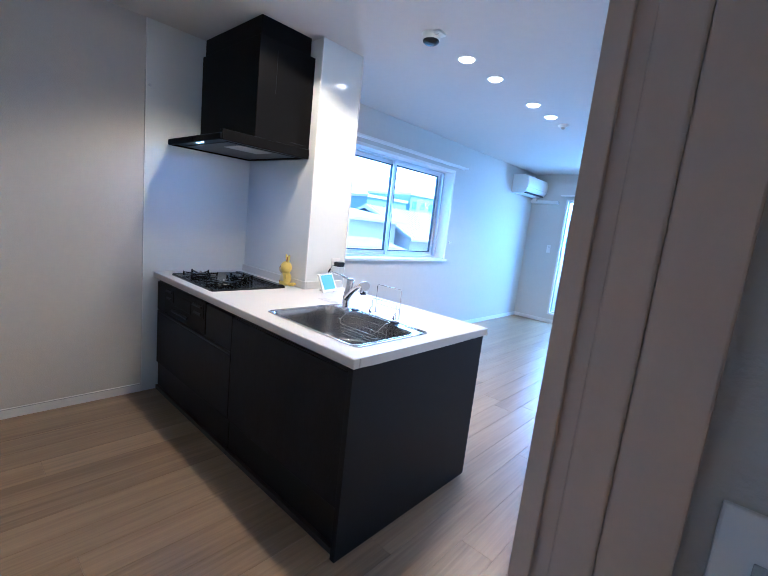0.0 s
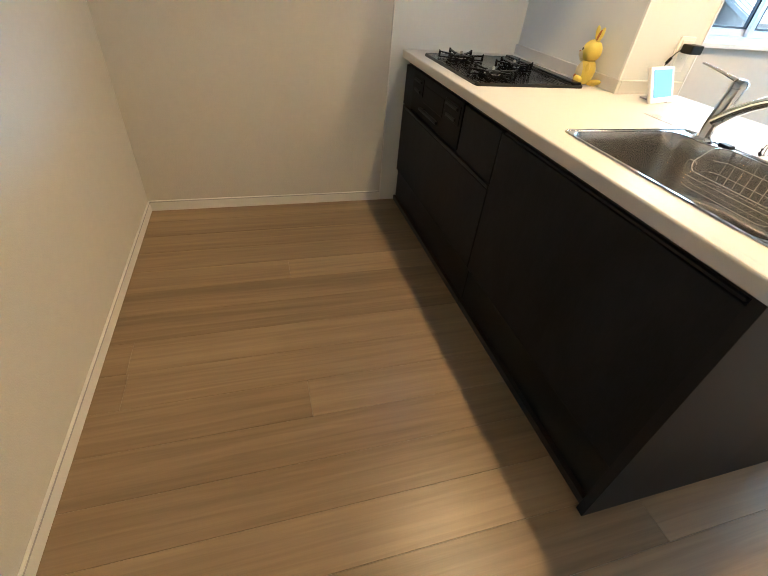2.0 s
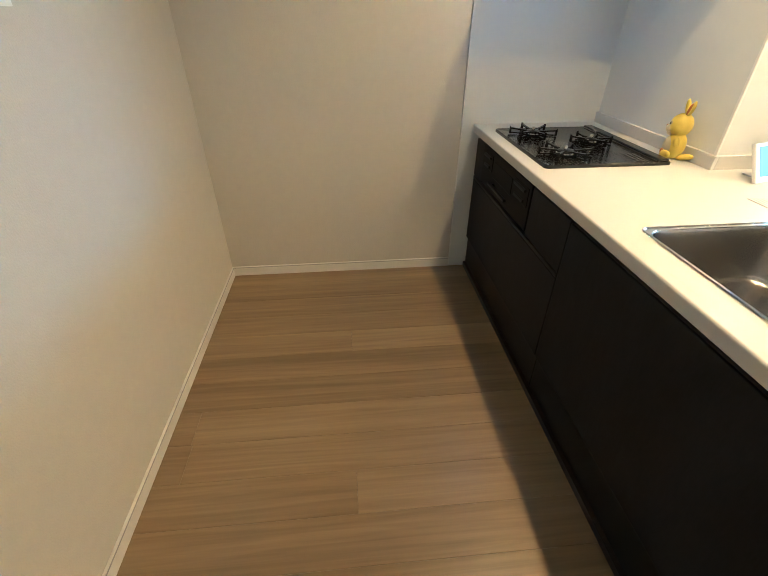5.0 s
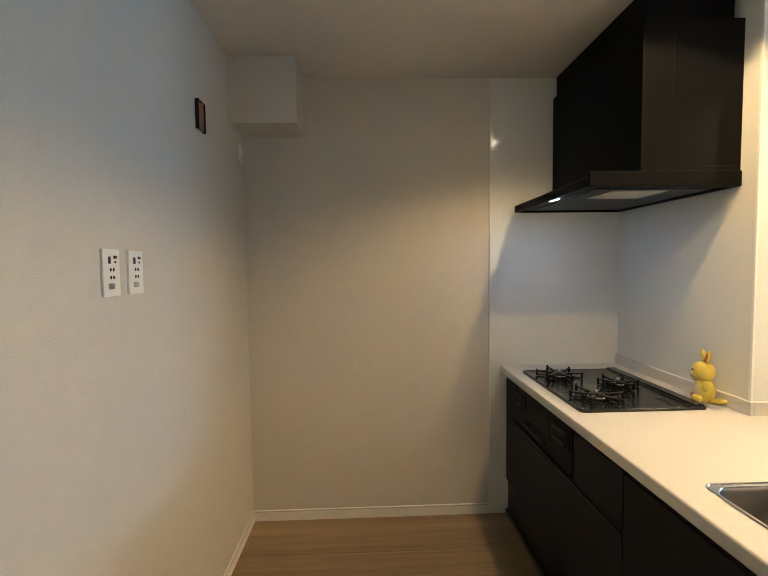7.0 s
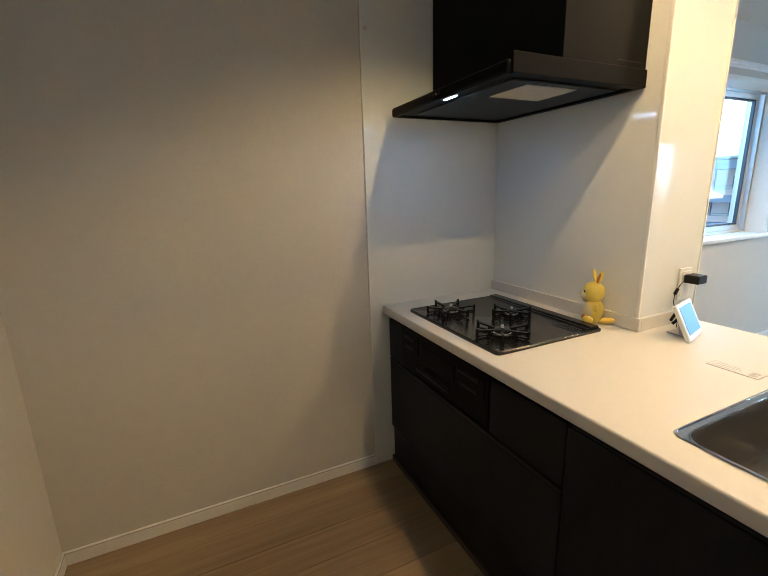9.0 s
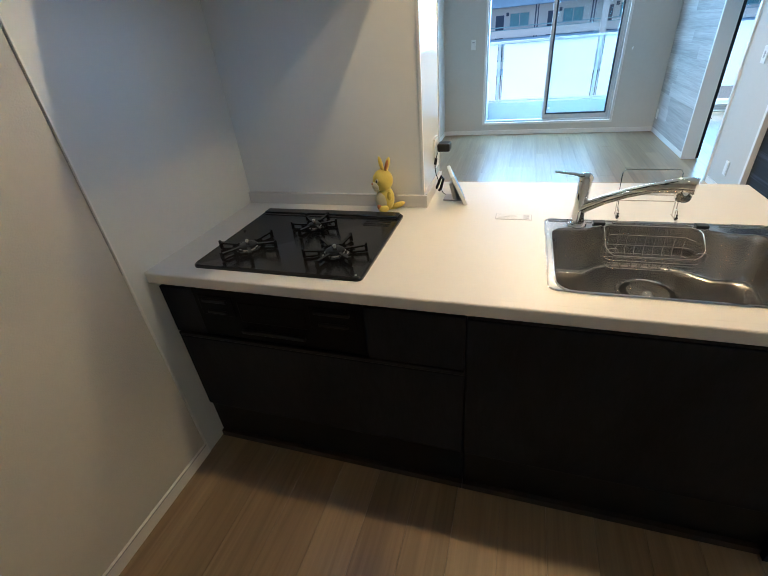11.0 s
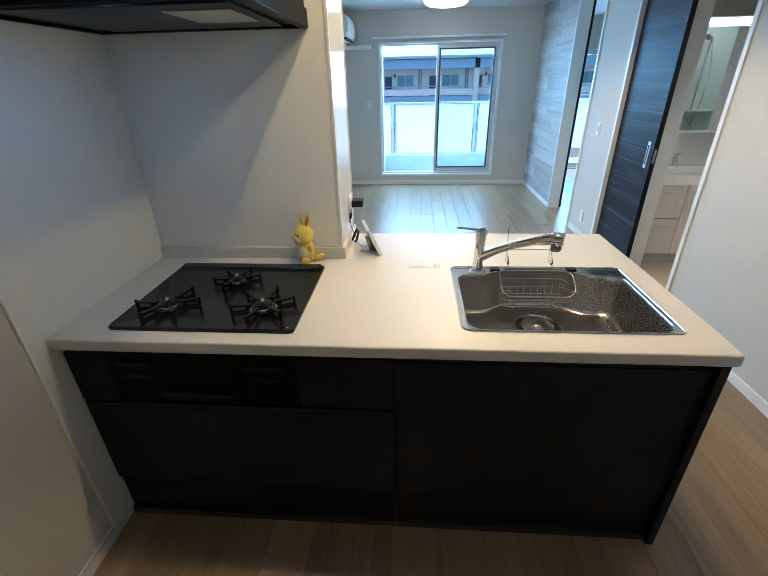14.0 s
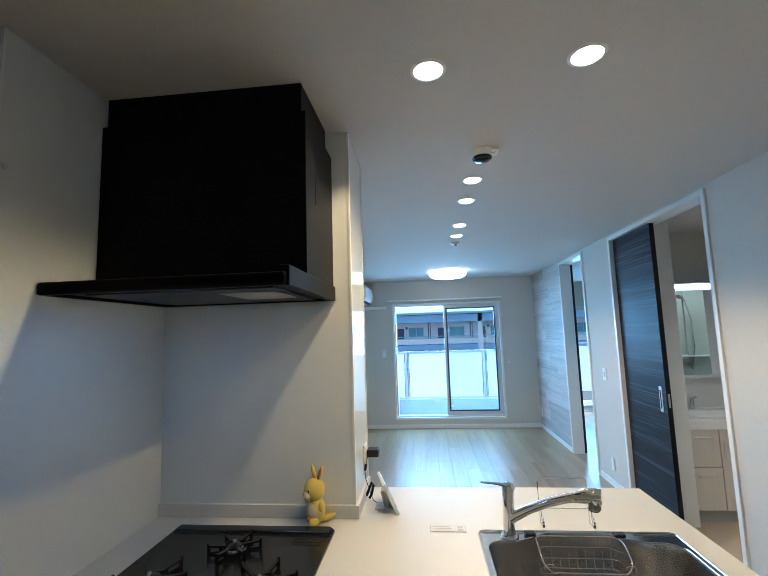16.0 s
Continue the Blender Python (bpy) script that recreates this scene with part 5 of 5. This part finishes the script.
ba = slab_with_holes(2, 0.72, 0.80, [VX0, VX0 + 0.1, VX1 - 0.1, VX1], [VY - 0.015, VY + 0.08, 2.96, 3.10], lambda i, j: not (i == 1 and j == 1))
basin = part("basin", ba, CERAMIC, va, "white basin")
part("bowl", loft(bmesh.new(), [[(x, y, 0.80) for x, y in rounded(VX0 + 0.1, VY + 0.08, VX1 - 0.1, 2.96, 0.05)], [(x, y, 0.72) for x, y in rounded(VX0 + 0.12, VY + 0.10, VX1 - 0.12, 2.94, 0.06)], [(x, y, 0.68) for x, y in rounded(VX0 + 0.2, VY + 0.15, VX1 - 0.2, 2.88, 0.06)]], False, True), CERAMIC, basin, smooth=True)
part("splashback", box(VX0, 3.06, 0.80, VX1, 3.10, 1.08), CERAMIC, va)
vt = part("tap", tube(bmesh.new(), [(3.36, 3.02, 0.80), (3.36, 3.02, 0.90), (3.35, 2.99, 0.94), (3.32, 2.90, 0.955), (3.31, 2.87, 0.945)], [0.018, 0.018, 0.017, 0.015, 0.015], 14), CHROME, va, "chrome basin tap", smooth=True)
part("lever", tube(bmesh.new(), [(3.44, 3.02, 0.80), (3.44, 3.02, 0.89), (3.44, 2.96, 0.91)], [0.018, 0.016, 0.009], 12), CHROME, vt, smooth=True)
mc = thing("mirror_cabinet", ((VX0 + VX1) / 2, 3.05, 1.08), "mirror cabinet with a strip lamp along its top", "mirror cabinet")
part("case", box(VX0, 3.0, 1.085, VX1, 3.10, 1.865, 0.002), WHITE_PLASTIC, mc)
part("mirror", box(VX0 + 0.004, 2.996, 1.10, VX1 - 0.004, 3.0005, 1.86), MIRROR, mc)
part("shelf", box(VX0, 2.97, 1.075, VX1, 3.10, 1.088, 0.002), WHITE_PLASTIC, mc)
part("strip_lamp", box(VX0 + 0.004, 2.965, 1.878, VX1 - 0.01, 3.0, 1.902, 0.004), TUBE_LAMP, mc, "lit strip lamp")
# added lid that stops the strip lamp from lighting the wall above
part("lamp_cover", box(VX0, 2.955, 1.916, VX1, 3.10, 1.926, 0.002), WHITE_PLASTIC, mc)
structure("floor_washroom", box(E2, 0.88, -0.05, 4.26, 3.10, -0.002), PALE_FLOOR, "pale beige vinyl washroom floor", "floor")
structure("floor_bathroom", box(4.26, 0.1, -0.08, 6.0, 2.4, -0.03), GREY_PLASTIC, "grey bathroom floor", "floor")
sh = thing("shower_set", (5.05, 0.12, 1.0), "chrome shower rail with hand shower and hose", "shower")
part("rail", tube(bmesh.new(), [(5.12, 0.14, 1.05), (5.12, 0.14, 2.0)], 0.012, 12), CHROME, sh, smooth=True)
part("hose", tube(bmesh.new(), [(5.12, 0.2, 1.93), (5.2, 0.18, 1.6), (5.22, 0.16, 1.2), (5.17, 0.14, 0.85), (5.1, 0.14, 0.95)], 0.010, 10), GREY_PLASTIC, sh, smooth=True)
part("hand_shower", tube(bmesh.new(), [(5.12, 0.17, 1.92), (5.07, 0.24, 1.98), (5.03, 0.27, 2.0), (4.99, 0.29, 1.97)], [0.014, 0.014, 0.030, 0.042], 14), GREY_PLASTIC, sh, smooth=True)
bs = thing("bath_shelf", (4.95, 0.15, 1.05), "white bathroom shelf with a mirror above", "shelf")
part("board", box(4.45, 0.10, 1.05, 5.4, 0.2, 1.07, 0.003), WHITE_PLASTIC, bs)
part("mirror", box(4.75, 0.10, 1.10, 5.05, 0.112, 1.45), MIRROR, bs)
bt = bmesh.new()
loft(bt, [[(x, y, 0.0) for x, y in rounded(4.3, 1.5, 5.95, 2.38, 0.08)], [(x, y, 0.55) for x, y in rounded(4.28, 1.48, 5.98, 2.39, 0.08)], [(x, y, 0.55) for x, y in rounded(4.36, 1.56, 5.9, 2.32, 0.12)], [(x, y, 0.12) for x, y in rounded(4.45, 1.64, 5.8, 2.25, 0.15)]], True, True)
solid("bathtub", bt, CERAMIC, "white bathtub beside the shower", "bathtub", base=(5.1, 1.9, -0.03), smooth=True)
bl = thing("bath_lamp", (5.1, 0.9, HIGH), "round white bathroom ceiling lamp, lit", "ceiling lamp")
part("base_plate", lathe(bmesh.new(), 5.1, 0.9, [(0, HIGH - 0.01), (0.12, HIGH - 0.01), (0.125, HIGH)], 32), WHITE_PLASTIC, bl)
part("shade", lathe(bmesh.new(), 5.1, 0.9, [(0.12, HIGH - 0.01), (0.12, HIGH - 0.05), (0.08, HIGH - 0.08), (0, HIGH - 0.085)], 32), BATH_GLOW, bl, "glowing shade", smooth=True)
# extra downlight out of view, added to brighten the washstand
wl = thing("washroom_lamp", (3.75, 1.25, HIGH), "unseen recessed downlight added to brighten the washroom", "downlight")
part("ring", lathe(bmesh.new(), 3.75, 1.25, [(0.05, HIGH - 0.003), (0.06, HIGH - 0.003), (0.062, HIGH)], 32), WHITE_PLASTIC, wl)
part("diffuser", lathe(bmesh.new(), 3.75, 1.25, [(0.05, HIGH - 0.002), (0, HIGH - 0.002)], 32), LAMP_ON, wl)
ld = bpy.data.lights.new("washroom_fill_spot", "SPOT")
ld.energy, ld.color, ld.shadow_soft_size, ld.spot_size, ld.spot_blend = 34.0, (1.0, 0.80, 0.55), 0.045, radians(125), 0.6
new("washroom_fill_spot", ld).location = (3.75, 1.25, HIGH - 0.012)

# bedroom window
bw = thing("window_3", (4.25, BED_N, 0.02), "white bedroom window frame", "window", kind="structure")
part("window_frame", bars_x(3.45, 0.02, 5.1, 1.95, BED_N + 0.03, BED_N + 0.12, 0.035), SILVER, bw)
part("sash", bars_x(3.485, 0.055, 4.30, 1.915, BED_N + 0.05, BED_N + 0.075, 0.05), SILVER, bw)
part("sash", bars_x(4.25, 0.055, 5.065, 1.915, BED_N + 0.08, BED_N + 0.105, 0.05), SILVER, bw)
for a, c, yy in ((3.535, 4.25, 0.06), (4.30, 5.015, 0.09)):
    p = part("pane", box(a, BED_N + yy, 0.1, c, BED_N + yy + 0.004, 1.87), GLASS, bw)
    p.visible_shadow = False
bwb = thing("bedroom_balcony", (4.5, 8.3, 0), "balcony with frosted panels outside the bedroom", "balcony")
part("floor", box(EAST, BED_N + 0.15, -0.25, 6.2, 8.4, -0.01), CONCRETE, bwb)
part("panel", box(EAST, 8.32, 0.2, 6.2, 8.33, 1.15), FROST, bwb)
part("louvre_screen", box(3.2, 8.36, 1.2, 5.4, 8.38, 1.22), SILVER, bwb)
cb = bmesh.new()
tube(cb, [(3.62 + 0.16 * math.cos(a / 3), 6.6 + 0.3 * math.sin(a / 3), 0.006) for a in range(16)], 0.006, 6)
solid("floor_cable", cb, BLACK, "thin black cable lying on the bedroom floor", "cable", base=(3.62, 6.6, 0), smooth=True)

# ---- outside ----
structure("ground", box(-400, -400, -3.3, 400, 400, -3.2), GROUND, "grey ground far below the balcony", "ground")
bd = bmesh.new()
arc = [(-190 * math.sin(radians(a)), 190 * math.cos(radians(a))) for a in range(-60, 121, 10)]
for (x0, y0), (x1, y1) in zip(arc, arc[1:]):
    bd.faces.new([bd.verts.new(p) for p in ((x0, y0, -6), (x1, y1, -6), (x1, y1, 150), (x0, y0, 150))])
bmesh.ops.remove_doubles(bd, verts=bd.verts[:], dist=0.01)
structure("backdrop", bd, SKY_GLOW, "bright hazy sky at the horizon", "sky")
FY_ = 48.0
ap = thing("apartment_block", (2, FY_, -3.2), "pale apartment block with open galleries across the street", "building")
part("wall", box(-30, FY_ + 1.4, -3.2, 34, FY_ + 9, 3.6), OUT_WALL, ap)
part("roof", loft(bmesh.new(), [[(-31, FY_ - 0.9, 3.55), (35, FY_ - 0.9, 3.55), (35, FY_ + 10, 3.55), (-31, FY_ + 10, 3.55)], [(-31, FY_ - 0.9, 3.8), (35, FY_ - 0.9, 3.8), (35, FY_ + 10, 3.8), (-31, FY_ + 10, 3.8)], [(-29, FY_ + 3.6, 5.1), (33, FY_ + 3.6, 5.1), (33, FY_ + 5.5, 5.1), (-29, FY_ + 5.5, 5.1)]], True, True), OUT_ROOF, ap)
# blue-grey block paints in the shadow below the eave
part("soffit_band", box(-30, FY_ - 0.5, 2.62, 34, FY_ + 1.4, 3.5), OUT_BAND, ap)
for zz in (0.0, -2.7):
    part("gallery_slab", box(-30, FY_ - 0.1, zz - 0.6, 34, FY_ + 1.4, zz), OUT_BAND, ap)
    part("gallery_rail", box(-30, FY_ - 0.08, zz + 0.95, 34, FY_ - 0.02, zz + 1.03), OUT_ROOF, ap)
    part("gallery_screen", box(-30, FY_ - 0.06, zz + 0.1, 34, FY_ - 0.04, zz + 0.72), OUT_WALL, ap)
    part("gallery_rail", box(-30, FY_ - 0.08, zz + 0.72, 34, FY_ - 0.02, zz + 0.77), OUT_ROOF, ap)
    for k in range(-6, 8):
        x0 = 4.9 * k - 0.95
        part("door", box(x0 - 1.35, FY_ + 1.36, zz, x0 - 0.55, FY_ + 1.42, zz + 2.0), OUT_DOOR, ap)
        w = part("window", box(x0 + 0.0, FY_ + 1.33, zz + 0.95, x0 + 1.85, FY_ + 1.41, zz + 2.1), SILVER, ap)
        part("pane", box(x0 + 0.06, FY_ + 1.30, zz + 1.0, x0 + 0.9, FY_ + 1.34, zz + 2.05), OUT_GLASS, w)
        part("pane", box(x0 + 0.97, FY_ + 1.30, zz + 1.0, x0 + 1.79, FY_ + 1.34, zz + 2.05), OUT_GLASS, w)
        part("meter_box", box(x0 - 0.35, FY_ + 1.30, zz + 1.9, x0 - 0.1, FY_ + 1.42, zz + 2.2), OUT_DOOR, ap)
        part("gallery_post", box(x0 + 2.35, FY_ - 0.05, zz, x0 + 2.47, FY_ + 0.05, zz + 2.65), OUT_DOOR, ap)
        part("gallery_post", box(x0 + 2.58, FY_ - 0.05, zz, x0 + 2.68, FY_ + 0.05, zz + 2.65), OUT_DOOR, ap)
for xx in (7.2, -7.0, 21.0):
    part("drain_column", box(xx, FY_ - 0.5, -3.2, xx + 0.5, FY_ - 0.1, 3.5), OUT_WALL, ap)


def house(x0, y0, x1, y1, eave, ridge, along, label, wall, roof):
    t = thing("house", ((x0 + x1) / 2, (y0 + y1) / 2, -3.2), label, "house")
    part("wall", box(x0, y0, -3.2, x1, y1, eave), wall, t)
    o = 0.5
    r = bmesh.new()
    if along == "y":
        m = (x0 + x1) / 2
        gable = [(x0, eave), (m, ridge - 0.1), (x1, eave)]
        loft(r, [[(x0 - o, y0 - o, eave - 0.1), (m, y0 - o, ridge), (x1 + o, y0 - o, eave - 0.1), (x1 + o, y0 - o, eave - 0.25), (m, y0 - o, ridge - 0.18), (x0 - o, y0 - o, eave - 0.25)], [(x0 - o, y1 + o, eave - 0.1), (m, y1 + o, ridge), (x1 + o, y1 + o, eave - 0.1), (x1 + o, y1 + o, eave - 0.25), (m, y1 + o, ridge - 0.18), (x0 - o, y1 + o, eave - 0.25)]], True, True)
        part("gable", loft(bmesh.new(), [[(x, y0, z) for x, z in gable], [(x, y1, z) for x, z in gable]], True, True), wall, t)
    else:
        m = (y0 + y1) / 2
        gable = [(y0, eave), (m, ridge - 0.1), (y1, eave)]
        loft(r, [[(x0 - o, y0 - o, eave - 0.1), (x0 - o, m, ridge), (x0 - o, y1 + o, eave - 0.1), (x0 - o, y1 + o, eave - 0.25), (x0 - o, m, ridge - 0.18), (x0 - o, y0 - o, eave - 0.25)], [(x1 + o, y0 - o, eave - 0.1), (x1 + o, m, ridge), (x1 + o, y1 + o, eave - 0.1), (x1 + o, y1 + o, eave - 0.25), (x1 + o, m, ridge - 0.18), (x1 + o, y0 - o, eave - 0.25)]], True, True)
        part("gable", loft(bmesh.new(), [[(x0, y, z) for y, z in gable], [(x1, y, z) for y, z in gable]], True, True), wall, t)
    part("roof", r, roof, t)
    return t


hs = house(-19.0, 17.6, -12.0, 26.0, 0.75, 2.35, "y", "white house with a grey-green tiled roof", OUT_WALL, ROOF_TILE)
part("window", box(-12.02, 20.2, -1.6, -11.94, 21.6, -0.5), OUT_GLASS, hs)
for k in range(26):
    yy = 17.15 + 0.36 * k
    part("tile_rib", loft(bmesh.new(), [[(-11.55, yy, 0.66), (-11.55, yy + 0.09, 0.66), (-11.55, yy + 0.09, 0.72), (-11.55, yy, 0.72)], [(-15.5, yy, 2.34), (-15.5, yy + 0.09, 2.34), (-15.5, yy + 0.09, 2.41), (-15.5, yy, 2.41)]], True, True), ROOF_TILE, hs)
hs3 = house(-20.0, 9.0, -12.6, 16.9, 1.62, 2.05, "y", "white house with a low grey-green roof", OUT_WALL, ROOF_TILE)
hs2 = house(-12.2, 6.5, -8.6, 12.6, 0.32, 0.62, "y", "low house with a pale metal roof", OUT_BAND, OUT_ROOF)
for k in range(3):
    part("window", box(-8.62, 7.2 + 1.7 * k, -1.1, -8.54, 8.4 + 1.7 * k, -0.15), OUT_GLASS, hs2)
for x, y, w, d, h, lab in ((-45, 47, 8, 9, 4.9, "dark flat-roofed building in the distance"), (-46, 57, 10, 9, 6.4, "blue-grey building in the distance"), (-60, 40, 10, 14, 4.4, "pale flat-roofed building in the distance"), (-47, 66, 8, 5, 5.6, "blue-grey house in the distance")):
    t = thing("distant_building", (x, y, -3.2), lab, "building")
    part("wall", box(x - w / 2, y - d / 2, -3.2, x + w / 2, y + d / 2, h), OUT_BAND, t)
    part("parapet", box(x - w / 2 - 0.2, y - d / 2 - 0.2, h, x + w / 2 + 0.2, y + d / 2 + 0.2, h + 0.4), OUT_WALL, t)
    for k in range(4):
        part("window", box(x + w / 2, y - d / 2 + (k + 0.3) * d / 4, h - 2.2, x + w / 2 + 0.06, y - d / 2 + (k + 0.75) * d / 4, h - 1.0), OUT_GLASS, t)

# ---- boards of the grey wood wall ----
rnd = random.Random(5)
rows = 16
bh = (HIGH - BH) / rows
for r in range(rows):
    cuts = [4.504, 4.504 + (0.35 + 0.7 * rnd.random()), NORTH]
    for a, c in zip(cuts, cuts[1:]):
        o = part("wood_board", box(EAST - 0.006, a + 0.0005, BH + r * bh + 0.0004, EAST + 0.001, c - 0.0005, BH + (r + 1) * bh - 0.0004, 0.0006, 1), GREY_WOOD, wall_east)

# ---- floor boards ----
floor = structure("floor", box(-0.1, SOUTH - 0.1, -0.2, E2, NORTH + 0.1, -0.012), GAP, "pale oak plank floor with fine joints", "floor")
floor_c = structure("floor_corridor", box(E2, SOUTH - 0.1, -0.2, 5.3, -0.48, -0.012), GAP, "pale oak plank floor of the corridor", "floor")
floor_b = structure("floor_bedroom", box(E2, 3.2, -0.2, 6.2, BED_N + 0.1, -0.012), GAP, "pale oak plank floor of the bedroom", "floor")
PW, PL = 0.1526, 1.818
offs = [0.0, 0.606, 1.212, 0.303, 0.909, 1.515]


def boards(parent, x_lo, x_hi, y_lo, y_hi):
    k0 = math.floor((x_lo - 1.338) / PW)
    k1 = math.ceil((x_hi - 1.338) / PW)
    for k in range(k0, k1):
        a, c = max(x_lo, 1.338 + k * PW), min(x_hi, 1.338 + (k + 1) * PW)
        if c - a < 0.01:
            continue
        off = {0: 0.0, -5: 0.0, -1: -0.602, -2: 1.209}.get(k, offs[(k * 5 + 2) % 6] if k > 3 else 0.80 + 0.06 * ((k * 3) % 5))
        y = -0.69 + off - PL * math.ceil((-0.69 + off - y_lo) / PL)
        while y < y_hi:
            p0, p1 = max(y, y_lo), min(y + PL, y_hi)
            if p1 - p0 > 0.01:
                part("plank", box(a + 0.0004, p0 + 0.0004, -0.012, c - 0.0004, p1 - 0.0004, 0.0, 0.0008, 1), OAK, parent)
            y += PL


boards(floor, WEST, E2, SOUTH, NORTH)
boards(floor_c, E2, 5.2, SOUTH, -0.60)
boards(floor_b, E2, 6.1, 3.2, BED_N)
